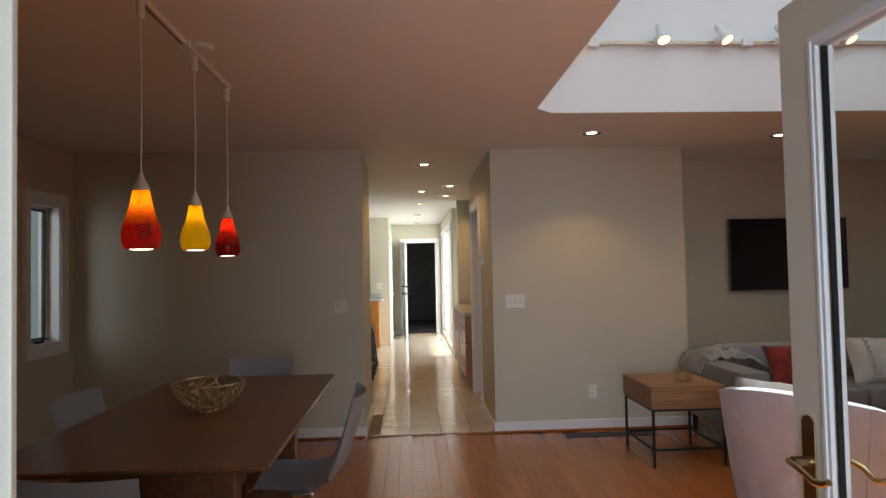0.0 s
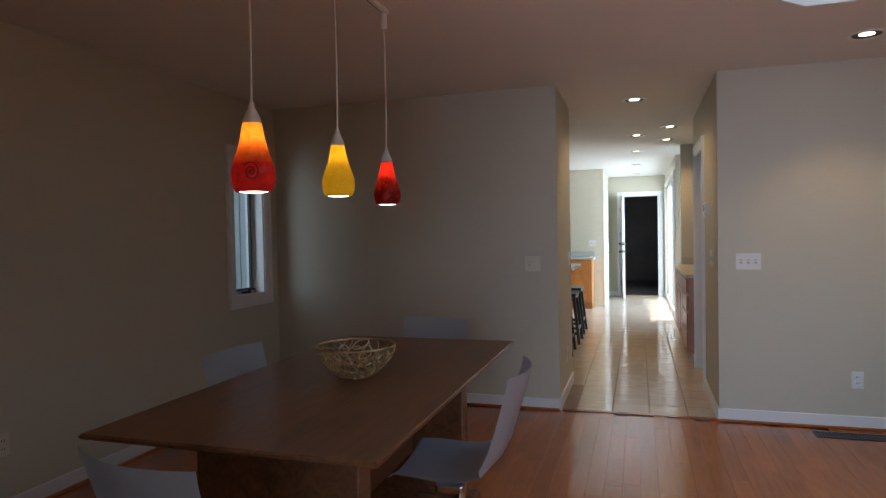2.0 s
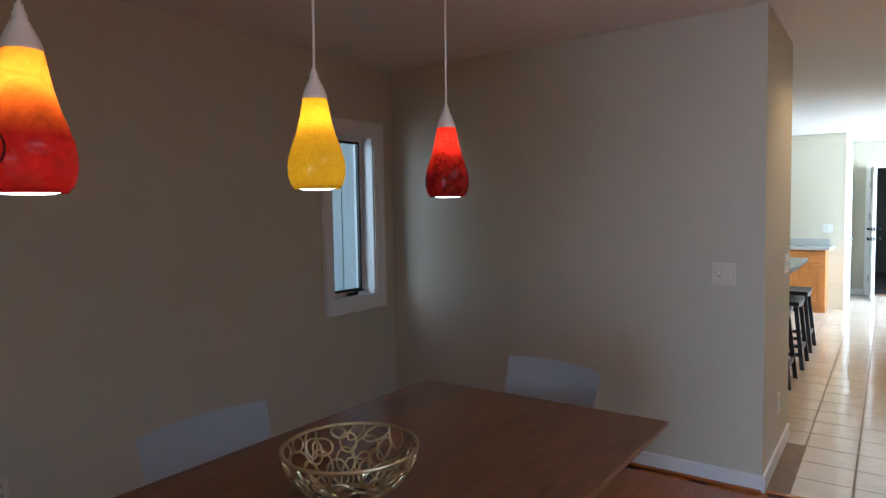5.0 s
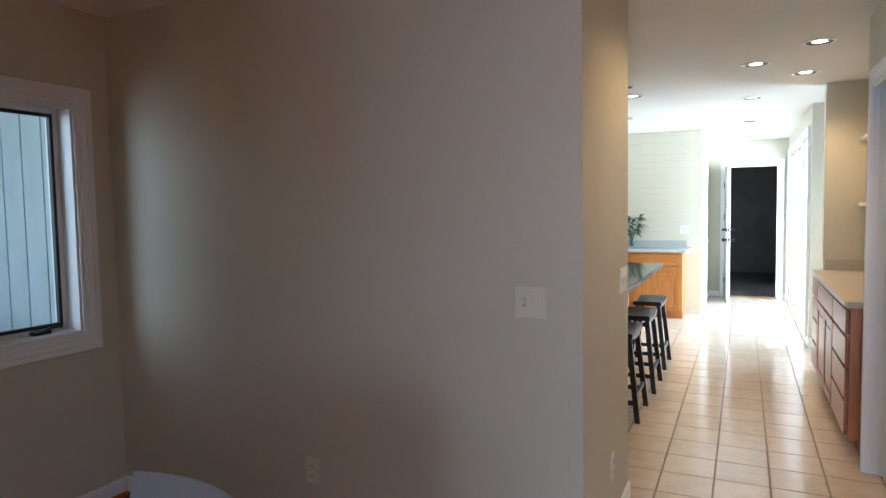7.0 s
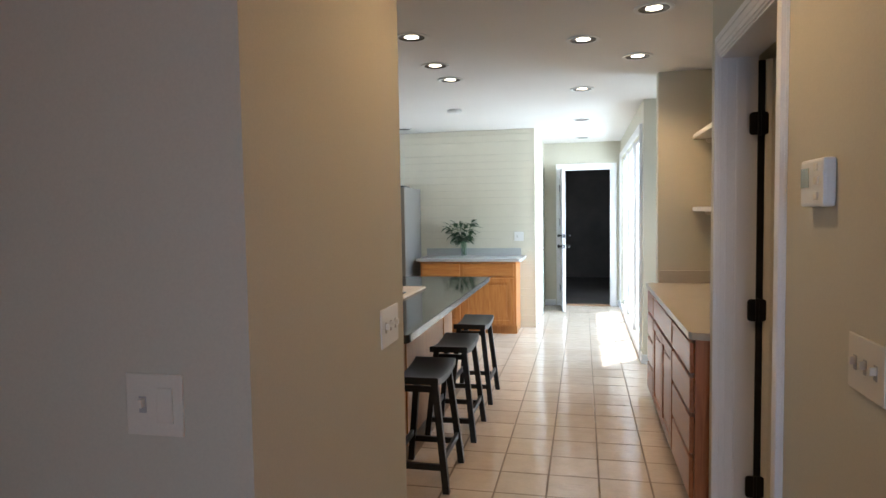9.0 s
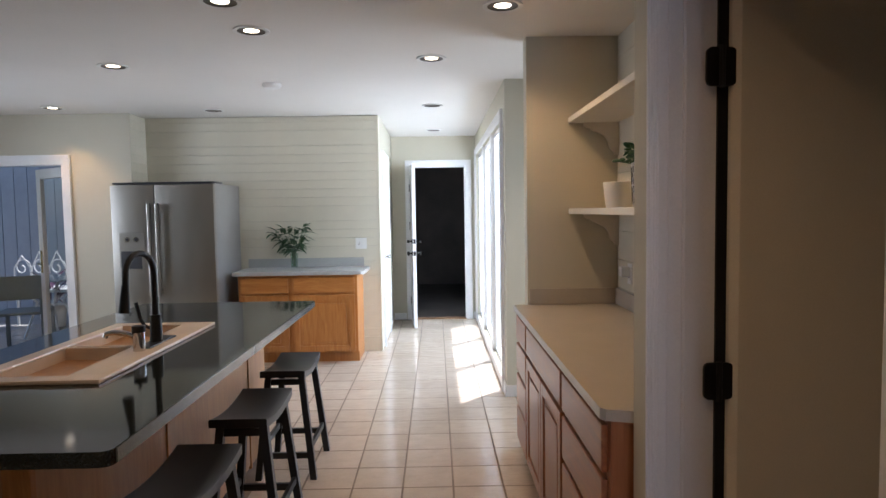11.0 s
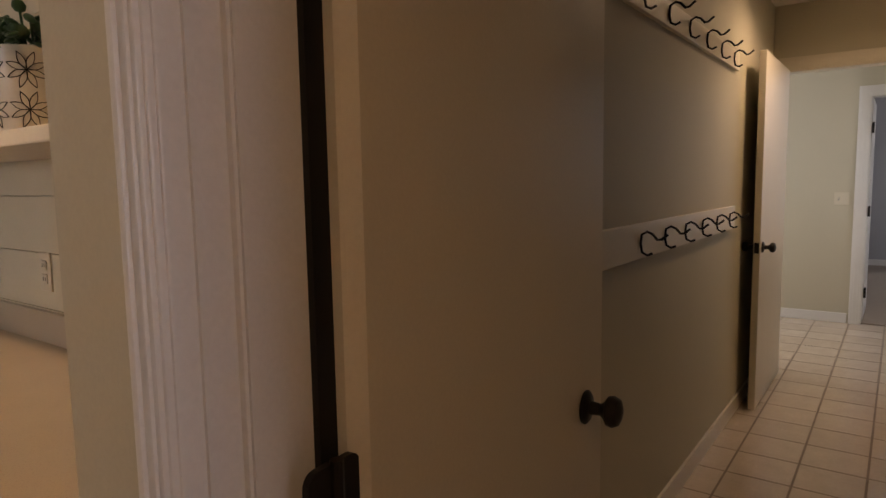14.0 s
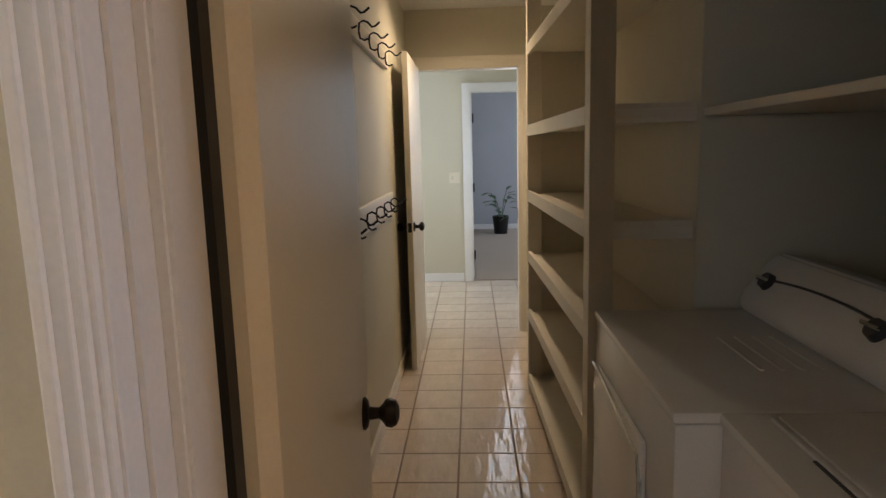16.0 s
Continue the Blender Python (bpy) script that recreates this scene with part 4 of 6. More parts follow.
def pendant(x, y, zb, mat, k, power, colour, label, swirl=0.0):
    """k scales the shade, whose mouth lies at zb."""
    ob = thing("pendant_lamp", pose(x, y, zb), label, "pendant lamp", "pendants over the table")
    prof = [(0.056, 0.0), (0.065, 0.012), (0.0715, 0.034), (0.0725, 0.056), (0.0695, 0.080), (0.061, 0.108), (0.050, 0.138), (0.0415, 0.168), (0.0355, 0.200), (0.031, 0.224), (0.0295, 0.230)]
    bm = lathe(bmesh.new(), [(r * k, z * k) for r, z in prof], 36)
    part("shade", bm, mat, ob, "", True)
    top = 0.230 * k
    if swirl:
        # a dark glass thread wound into the shade's face
        bm, pts = bmesh.new(), []
        for q in np.linspace(0, 1, 46):
            turn, away = 0.6 + 4.6 * math.pi * q, 0.003 + 0.034 * q ** 1.3
            z = 0.062 + 0.9 * away * math.sin(turn)
            r = float(np.interp(z, [p[1] for p in prof], [p[0] for p in prof])) + 0.0004
            a = swirl + 0.75 * away * math.cos(turn) / r
            pts.append((k * r * math.cos(a), k * r * math.sin(a), k * z))
        tube(bm, pts, 0.0019, 5)
        part("glass_thread", bm, M_THREAD, ob, "dark spiral glass thread", True)
    bm = lathe(bmesh.new(), [(0.031 * k, top - 0.003), (0.031 * k, top + 0.003), (0.026 * k, top + 0.016), (0.015 * k, top + 0.038), (0.0105, top + 0.044), (0.0105, top + 0.054), (0.0075, top + 0.056), (0.006, top + 0.066), (0.001, top + 0.067)], 24)
    part("cap", bm, M_PLASTIC, ob, "white conical cap", True)
    ztop = H - 0.02 - zb
    bm = bmesh.new()
    tube(bm, [(0, 0, top + 0.06), (0.003, 0, top + 0.3), (0, 0.002, ztop - 0.1), (0, 0, ztop - 0.06)], 0.003, 8)
    part("cord", bm, M_PLASTIC, ob, "white cord", True)
    bm = bmesh.new()
    cyl(bm, 0.016, (0, 0, ztop - 0.075), (0, 0, ztop), 14)
    part("track_adapter", bm, M_PLASTIC, ob, "", True)
    # Glowing disc added for the bulb-lit inside of the shade.
    bm = bmesh.new()
    lathe(bm, [(0.001, -0.0015), (0.035 * k, -0.001), (0.0525 * k, 0.003)], 24, cap0=True)
    part("mouth_glow", bm, M_BULBWHITE, ob, "glowing white disc for the shade's lit inside", True)
    lamp("pendant_glow", "POINT", pose(x, y, zb + top - 0.055), power, colour, radius=0.02)
    return ob


pendant(-0.665, 3.17, 1.492, M_SHADE_ORANGE, 0.95, 0.28, (1.0, 0.75, 0.4), "orange and red blown-glass pendant with a dark swirl", radians(-62))
pendant(-0.672, 3.775, 1.51, M_SHADE_YELLOW, 0.91, 0.11, (1.0, 0.78, 0.4), "yellow speckled blown-glass pendant")
pendant(-0.678, 4.31, 1.497, M_SHADE_RED, 0.91, 0.18, (1.0, 0.7, 0.4), "red blown-glass pendant with dark streaks")

# track spotlights on the well's wall
tr = thing("spotlight_track", pose(2.9, 4.985, 2.91), "white and brass track on the well's wall", "track light")
part("rail", boxes((-1.35, 1.9, -0.035, 0.0, -0.012, 0.012), bev=0.002), M_PLASTIC, tr)
part("conductor", boxes((-1.30, 1.9, -0.0375, -0.033, -0.005, 0.005)), M_BRASS, tr, "brass strip")
for x in (-1.32, -0.26, 0.40):
    part("feed_box", boxes((x - 0.035, x + 0.035, -0.05, 0.002, -0.03, 0.025), bev=0.004), M_PLASTIC, tr)


def spot(x, yaw, label):
    ob = thing("spotlight", pose(x, 4.94, 2.91), label, "spotlight", "track spotlights")
    part("adapter", boxes((-0.03, 0.03, -0.02, 0.012, -0.02, 0.02), bev=0.003), M_PLASTIC, ob)
    bm = bmesh.new()
    cyl(bm, 0.012, (0, -0.01, 0.0), (0, -0.05, 0.035), 12)
    part("arm", bm, M_PLASTIC, ob, "", True)
    m = Matrix.Translation((0, -0.055, 0.035)) @ Euler((radians(-30), 0, radians(yaw))).to_matrix().to_4x4() @ Matrix.Scale(0.76, 4)
    bm = bmesh.new()
    lathe(bm, [(0.001, 0.10), (0.03, 0.10), (0.034, 0.09), (0.036, 0.0), (0.056, -0.03), (0.060, -0.085), (0.052, -0.085)], 24)
    bmesh.ops.transform(bm, matrix=m, verts=bm.verts)
    part("head", bm, M_PLASTIC, ob, "white lamp head", True)
    bm = bmesh.new()
    lathe(bm, [(0.001, -0.07), (0.045, -0.072), (0.053, -0.084)], 24, cap0=True)
    bmesh.ops.transform(bm, matrix=m, verts=bm.verts)
    part("lens", bm, M_SPOTLENS, ob, "glowing lamp", True)
    return ob


for x, yaw in ((1.50, 150), (2.02, 4), (2.44, 28), (2.86, 34), (3.30, 30), (3.75, 24)):
    spot(x, yaw, "white track spotlight, switched on")

# ---- dining ----
tb = thing("dining_table", pose(-0.648, 3.862, 0), "dark walnut dining table with an eased edge on slab legs", "table")
bm = bmesh.new()
rings = [[bm.verts.new((sx * (0.49 - i), sy * (0.935 - i), z)) for sx, sy in ((-1, -1), (1, -1), (1, 1), (-1, 1))]
         for i, z in ((0.07, 0.722), (0.004, 0.748), (0.0, 0.754), (0.0, 0.760), (0.006, 0.765))]
for lo, hi in zip(rings, rings[1:]):
    for k in range(4):
        bm.faces.new((lo[k], lo[(k + 1) % 4], hi[(k + 1) % 4], hi[k]))
bm.faces.new(rings[0][::-1])
bm.faces.new(rings[-1])
part("tabletop", bm, M_WALNUT, tb, "slab top with an undercut edge")
for y in (-0.60, 0.60):
    part("leg", boxes((-0.30, 0.30, y - 0.045, y + 0.045, 0.05, 0.722), bev=0.006), M_WALNUT, tb)
    part("foot", boxes((-0.36, 0.36, y - 0.06, y + 0.06, 0, 0.052), bev=0.008), M_WALNUT, tb)
part("stretcher", boxes((-0.035, 0.035, -0.555, 0.555, 0.25, 0.40), bev=0.005), M_WALNUT, tb)


def shell_chair(m, label):
    """A moulded one-piece shell, a seat that sweeps up into a flared back, on a chrome swivel base. It faces +y."""
    ch = thing("shell_chair", m, label, "chair", "chairs round the table")
    bm = bmesh.new()
    prof = [(0.228, 0.446), (0.208, 0.466), (0.14, 0.466), (0.04, 0.458), (-0.05, 0.460), (-0.12, 0.480), (-0.17, 0.522), (-0.20, 0.582), (-0.226, 0.66), (-0.25, 0.742), (-0.272, 0.818), (-0.277, 0.850)]
    half = [0.195, 0.205, 0.215, 0.222, 0.222, 0.218, 0.212, 0.208, 0.207, 0.210, 0.216, 0.217]
    n = 12
    rows = []
    for k, ((y, z), w) in enumerate(zip(prof, half)):
        row = []
        for j in range(n + 1):
            u = -1 + 2 * j / n
            lift = 0.022 * abs(u) ** 2.6 if k < 6 else 0.0
            curl = 0.055 * abs(u) ** 2.0 if k >= 6 else 0.0
            row.append(bm.verts.new((w * u, y + curl, z + lift)))
        rows.append(row)
    for a, b in zip(rows, rows[1:]):
        for j in range(n):
            bm.faces.new((a[j], a[j + 1], b[j + 1], b[j]))
    bmesh.ops.solidify(bm, geom=bm.faces[:], thickness=0.011)
    part("shell", bm, M_CHAIR, ch, "", True)
    bm = bmesh.new()
    cyl(bm, 0.055, (0, 0, 0.434), (0, 0, 0.452), 20)
    cyl(bm, 0.022, (0, 0, 0.10), (0, 0, 0.436), 16)
    part("column", bm, M_CHROME, ch, "chrome column", True)
    for k in range(4):
        a = math.radians(45 + 90 * k)
        bm = bmesh.new()
        tube(bm, [(0.02 * math.cos(a), 0.02 * math.sin(a), 0.30), (0.07 * math.cos(a), 0.07 * math.sin(a), 0.16), (0.16 * math.cos(a), 0.16 * math.sin(a), 0.06), (0.27 * math.cos(a), 0.27 * math.sin(a), 0.018)], 0.011, 10)
        cyl(bm, 0.016, (0.265 * math.cos(a), 0.265 * math.sin(a), 0.0), (0.265 * math.cos(a), 0.265 * math.sin(a), 0.014), 12)
        part("leg", bm, M_CHROME, ch, "chrome leg", True)
    for x in (-0.16, 0.16):
        part("bracket", boxes((x - 0.03, x + 0.03, -0.05, 0.05, 0.424, 0.456), bev=0.008), M_CHROME, ch)
    return ch


CHAIR = "pale blue-grey shell chair on chrome base"
shell_chair(pose(-0.174, 3.753, 0, 0, 0, 93), CHAIR + ", pulled out")
shell_chair(pose(-1.015, 3.835, 0, 0, 0, -91), CHAIR + " by the wall")
shell_chair(pose(-0.70, 4.765, 0, 0, 0, 170), CHAIR + " at the table end")
shell_chair(pose(-0.59, 2.83, 0, 0, 0, -12), CHAIR + " at the table end")

# wire bowl: a rim, a foot and curled loops between
bw = thing("wire_bowl", pose(-0.632, 3.82, 0.7665), "open brass-coloured bowl of curled metal wire", "bowl")


def bowl_r(z):
    return 0.056 + 0.106 * math.sin(min(1, z / 0.13) * math.pi / 2) ** 0.85


bm = bmesh.new()
tube(bm, [(bowl_r(0.13) * math.cos(a), bowl_r(0.13) * math.sin(a), 0.13) for a in np.linspace(0, 2 * math.pi, 48, endpoint=False)], 0.0045, 8, True)
part("rim", bm, M_BOWL, bw, "", True)
bm = bmesh.new()
tube(bm, [(0.054 * math.cos(a), 0.054 * math.sin(a), 0.006) for a in np.linspace(0, 2 * math.pi, 32, endpoint=False)], 0.0045, 8, True)
part("foot_ring", bm, M_BOWL, bw, "", True)
rnd = random.Random(4)
for k in range(64):
    a0, z0 = 2 * math.pi * (k % 16) / 16 + 0.2 * (k // 16) + rnd.uniform(-0.12, 0.12), (0.022, 0.050, 0.080, 0.108)[k // 16] + rnd.uniform(-0.008, 0.008)
    ra, rz, tl = rnd.uniform(0.018, 0.040), rnd.uniform(0.012, 0.026), rnd.uniform(0, math.pi)
    pts = []
    for s in np.linspace(0, 2 * math.pi, 14, endpoint=False):
        u, w = ra * math.cos(s), rz * math.sin(s)
        du, dz = u * math.cos(tl) - w * math.sin(tl), u * math.sin(tl) + w * math.cos(tl)
        z = min(0.129, max(0.006, z0 + dz))
        r = bowl_r(z)
        a = a0 + du / max(r, 0.05)
        pts.append((r * math.cos(a), r * math.sin(a), z))
    bm = bmesh.new()
    tube(bm, pts, 0.0030, 6, True)
    part("wire_loop", bm, M_BOWL, bw, "", True)

# ---- living ----
tv = thing("television", pose(4.07, 6.96, 1.49), "flat black wall-mounted television", "television")
part("bracket", boxes((-0.2, 0.2, -0.05, 0, -0.2, 0.2)), M_BLACK, tv)
part("cabinet", boxes((-0.60, 0.60, -0.085, -0.05, -0.355, 0.355), bev=0.005), M_DARKSTEEL, tv)
part("screen", boxes((-0.593, 0.593, -0.088, -0.084, -0.345, 0.349)), M_TV, tv, "black glossy screen")

st = thing("side_table", pose(2.225, 5.41, 0), "mango-wood box side table on thin black legs", "side table")
part("drawer_box", boxes((-0.265, 0.265, -0.29, 0.29, 0.40, 0.555), bev=0.004), M_ACACIA, st)
for x in (-0.25, 0.25):
    for y in (-0.275, 0.275):
        part("leg", boxes((x - 0.008, x + 0.008, y - 0.008, y + 0.008, 0, 0.3995)), M_BLACK, st)
    part("rail", boxes((x - 0.007, x + 0.007, -0.267, 0.267, 0.115, 0.129)), M_BLACK, st)
    part("rail", boxes((x - 0.007, x + 0.007, -0.267, 0.267, 0.386, 0.3995)), M_BLACK, st)
for y in (-0.275, 0.275):
    part("rail", boxes((-0.242, 0.242, y - 0.007, y + 0.007, 0.115, 0.129)), M_BLACK, st)
    part("rail", boxes((-0.242, 0.242, y - 0.007, y + 0.007, 0.386, 0.3995)), M_BLACK, st)
gb = thing("glass_box", pose(2.27, 5.30, 0.556), "small glass and metal trinket box on the side table", "box")
bm = bmesh.new()
a, hh = 0.045, 0.075
for x in (-a, a):
    for y in (-a, a):
        box(bm, x - 0.002, x + 0.002, y - 0.002, y + 0.002, 0, hh)
for z in (0.002, hh):
    for s in (-a, a):
        box(bm, -a, a, s - 0.002, s + 0.002, z - 0.002, z + 0.002)
        box(bm, s - 0.002, s + 0.002, -a, a, z - 0.002, z + 0.002)
part("frame", bm, M_BOWL, gb)
part("pane", boxes((-a + 0.003, a - 0.003, -a + 0.003, a - 0.003, 0.004, hh - 0.004)), M_VASE, gb)
bm = bmesh.new()
cyl(bm, 0.004, (0, 0, hh), (0, 0, hh + 0.02), 8)
part("finial", bm, M_BOWL, gb)


def cushion(name, m, w, h, d, mat, label, fringe=False):
    """A plump cushion standing in local x and z, thickest in the middle."""
    bm = bmesh.new()
    n = 14
    for s in (-1, 1):
        g = [[bm.verts.new((w / 2 * u * (1 - 0.05 * (1 - v * v)), s * d / 2 * ((1 - u ** 4) * (1 - v ** 4)) ** 0.55 + s * 0.004, h / 2 + h / 2 * v * (1 - 0.06 * (1 - u * u))))
              for u in np.linspace(-1, 1, n + 1)] for v in np.linspace(-1, 1, n + 1)]
        for i in range(n):
            for j in range(n):
                bm.faces.new((g[i][j], g[i][j + 1], g[i + 1][j + 1], g[i + 1][j]))
    bmesh.ops.remove_doubles(bm, verts=bm.verts, dist=0.0085)
    ob = thing(name, m, label, "cushion")
    part("cover", bm, mat, ob, "", True)
    if fringe:
        for u in (-0.3, 0.0, 0.3):
            b2 = bmesh.new()
            for k in range(26):
                z = 0.03 + (h - 0.06) * k / 25
                q = ((1 - (2 * u) ** 4) * (1 - abs(2 * z / h - 1) ** 4)) ** 0.55
                cyl(b2, 0.006, (u * w, -d / 2 * q, z), (u * w + 0.02 * ((k % 3) - 1), -d / 2 * q - 0.016, z - 0.012), 6)
            part("fringe", b2, M_CREAMFAB, ob, "cream tufted fringe")
    return ob


sf = thing("sofa", pose(2.72, 5.0, 0), "grey upholstered corner sofa", "sofa")
part("arm", boxes((-0.10, 0.12, 0.15, 1.0, 0.16, 0.63), bev=0.035), M_SOFA, sf, "", True)
part("base", boxes((0.10, 2.6, 0.30, 1.15, 0.14, 0.32), bev=0.02), M_SOFA, sf, "", True)
part("back", boxes((-0.10, 2.6, 1.0, 1.2, 0.16, 0.62), bev=0.04), M_SOFA, sf, "", True)
part("chaise_base", boxes((1.75, 2.6, -0.7, 0.30, 0.14, 0.32), bev=0.02), M_SOFA, sf, "", True)
for k in range(3):
    part("seat_cushion", boxes((0.105 + 0.83 * k, 0.925 + 0.83 * k, 0.28, 1.0, 0.32, 0.46), bev=0.04), M_SOFA, sf, "", True)
    part("back_cushion", boxes((0.11 + 0.83 * k, 0.92 + 0.83 * k, 0.82, 1.02, 0.44, 0.74), bev=0.06), M_SOFALT, sf, "", True)
for x, y in ((0.0, 0.22), (0.0, 1.12), (2.5, 1.12), (2.5, -0.6), (1.85, -0.6)):
    bm = bmesh.new()
    cyl(bm, 0.016, (x, y, 0), (x, y, 0.17), 10, 0.022)
    part("leg", bm, M_BLACK, sf)
cushion("throw_cushion", pose(3.36, 5.52, 0.43, -28, 0, 6), 0.58, 0.36, 0.17, M_RED, "red patterned cushion on the sofa")
cushion("throw_cushion", pose(4.05, 5.52, 0.43, -24, 0, -4), 0.64, 0.40, 0.18, M_CREAMFAB, "cream tufted cushion with fringes on the sofa", True)

# crumpled throw over the sofa's arm
bm = bmesh.new()
n = 26
g = []
for i in range(n + 1):
    row = []
    for j in range(n + 1):
        u, v = i / n, j / n
        x = -0.125 + 0.56 * u
        y = 0.72 + 0.42 * v
        z = 0.652 + 0.075 * math.sin(math.pi * u) * math.sin(math.pi * v) + 0.035 * noise.noise((7 * u, 7 * v, 0.3)) + 0.016 * noise.noise((19 * u, 19 * v, 2.0))
        if u < 0.07:
            z = 0.63 - 0.10 * (0.07 - u) / 0.07
        if u > 0.7:
            z -= 0.25 * (u - 0.7)
        row.append(bm.verts.new((x, y, z)))
    g.append(row)
for i in range(n):
    for j in range(n):
        bm.faces.new((g[i][j], g[i + 1][j], g[i + 1][j + 1], g[i][j + 1]))
bmesh.ops.solidify(bm, geom=bm.faces[:], thickness=0.012)
solid("throw_blanket", bm, M_THROW, "crumpled grey and white checked throw over the sofa arm", "blanket", smooth=True, m=pose(2.72, 5.0, 0))

# barrel armchair, its back to the entrance
ac = thing("armchair", pose(2.34, 4.0, 0, 0, 0, -52), "white linen barrel armchair with piped seams", "armchair")
bm = bmesh.new()
n = 40
outer, inner = [], []
for k in range(n + 1):
    a = math.radians(-212 + 244 * k / n)
    t = abs(k / n - 0.5) * 2
    hgt = 0.79 - 0.19 * t ** 1.7
    outer.append([(r * math.cos(a), r * 0.98 * math.sin(a), z) for r, z in ((0.32, 0.10), (0.355, 0.30), (0.385, 0.55), (0.405, hgt - 0.05), (0.40, hgt - 0.012), (0.37, hgt))])
    inner.append([(r * math.cos(a), r * 0.98 * math.sin(a), z) for r, z in ((0.325, hgt - 0.012), (0.30, hgt - 0.06), (0.285, 0.42), (0.285, 0.28))])
rows = [[bm.verts.new(p) for p in o + i] for o, i in zip(outer, inner)]
for a, b in zip(rows, rows[1:]):
    for j in range(len(a) - 1):
        bm.faces.new((a[j], b[j], b[j + 1], a[j + 1]))
bm.faces.new(rows[0])
bm.faces.new(rows[-1][::-1])
part("barrel_back", bm, M_LINEN, ac, "", True)
for a in (-150, -30):
    bm = bmesh.new()
    q = math.radians(a)
    tube(bm, [(r * math.cos(q), r * 0.98 * math.sin(q), z) for r, z in ((0.322, 0.10), (0.358, 0.30), (0.388, 0.55), (0.407, 0.72))], 0.004, 6)
    part("piping", bm, M_LINEN, ac, "piped seam", True)
bm = bmesh.new()
cyl(bm, 0.29, (0, 0.02, 0.30), (0, 0.02, 0.46), 36)
bmesh.ops.bevel(bm, geom=[e for e in bm.edges if len(e.link_faces) == 2 and any(len(f.verts) > 4 for f in e.link_faces)], offset=0.03, segments=3, affect="EDGES")
part("seat_cushion", bm, M_LINEN, ac, "", True)
bm = bmesh.new()
cyl(bm, 0.30, (0, 0, 0.085), (0, 0, 0.30), 32)
part("base", bm, M_LINEN, ac, "", True)
for x, y in ((-0.2, -0.2), (0.2, -0.2), (-0.2, 0.2), (0.2, 0.2)):
    bm = bmesh.new()
    cyl(bm, 0.014, (x, y, 0), (x, y, 0.09), 10, 0.02)
    part("leg", bm, M_WALNUT, ac)
cushion("throw_cushion", pose(2.185, 3.88, 0.475, 16, 0, -52), 0.46, 0.36, 0.12, M_STRIPE, "grey and white leaf-print cushion in the armchair")

# ---- kitchen ----
def front_panel(x0, x1, z0, z1, mat, raised=True):
    """A frame-and-panel front, its face towards -y."""
    bm = bmesh.new()
    f = 0.052 if raised else 0.0
    if raised:
        for r in ((x0, x0 + f, z0, z1), (x1 - f, x1, z0, z1), (x0 + f, x1 - f, z0, z0 + f), (x0 + f, x1 - f, z1 - f, z1)):
            box(bm, r[0], r[1], -0.02, 0.0, r[2], r[3], 0.003)
        box(bm, x0 + f - 0.004, x1 - f + 0.004, -0.010, -0.001, z0 + f - 0.004, z1 - f + 0.004)
        box(bm, x0 + f + 0.03, x1 - f - 0.03, -0.0165, -0.009, z0 + f + 0.03, z1 - f - 0.03, 0.006)
    else:
        box(bm, x0, x1, -0.02, 0.0, z0, z1, 0.006)
    return bm


def cabinet(m, w, depth, layout, wood, woodh, label, top=0.86, toe=0.10):
    """layout: columns of (x0, x1, [(z0, z1, 'drawer' or 'door'), ...])."""
    cb = thing("base_cabinet", m, label, "cabinet", "kitchen base cabinets")
    part("carcass", boxes((0, w, 0.0, depth, toe, top), bev=0.002), wood, cb)
    part("toe_kick", boxes((0.0, w, 0.07, depth, 0, toe)), wood, cb)
    for x0, x1, fronts in layout:
        for z0, z1, what in fronts:
            if what == "drawer":
                part("drawer_front", front_panel(x0, x1, z0, z1, woodh, False), woodh, cb)
            else:
                part("door", front_panel(x0, x1, z0, z1, wood), wood, cb)
    return cb


# cabinets by the refrigerator
for x, w in ((-1.42, 0.505), (-0.915, 0.635)):
    cabinet(pose(x, 12.505, 0), w, 0.50, [(0.025, w - 0.025, [(0.685, 0.835, "drawer"), (0.12, 0.665, "door")])], M_OAK, M_OAKH, "honey oak base cabinet with a drawer over a raised-panel door")
solid("counter_top", prism(bmesh.new(), [(-1.455, 12.45), (-0.235, 12.45), (-0.205, 12.48), (-0.205, 12.985), (-1.455, 12.985)], 0.86, 0.895), M_GREYTOP, "speckled light grey counter top over the oak cabinets", "counter top")
solid("backsplash", boxes((-1.455, -0.265, 12.985, 12.999, 0.895, 0.985), bev=0.002), M_GREYTOP, "speckled grey counter upstand", "backsplash")

# refrigerator
fr = thing("refrigerator", pose(-1.98, 12.20, 0), "stainless side-by-side refrigerator with a dispenser", "refrigerator")
part("body", boxes((-0.455, 0.455, 0.07, 0.77, 0.03, 1.735), bev=0.004), m_plain("fridge_side", (0.38, 0.37, 0.35), 0.4, 0.7, var=0.04), fr, "grey metal cabinet")
for x0, x1 in ((-0.462, -0.072), (-0.066, 0.462)):
    dr = part("door", boxes((x0, x1, 0.0, 0.066, 0.09, 1.725), bev=0.006), M_STEEL, fr, "brushed steel door", True)
part("kick_plate", boxes((-0.45, 0.45, 0.04, 0.07, 0.02, 0.085)), M_DARKSTEEL, fr)
part("hinge_cover", boxes((-0.45, 0.45, 0.02, 0.3, 1.735, 1.752), bev=0.004), M_DARKSTEEL, fr)
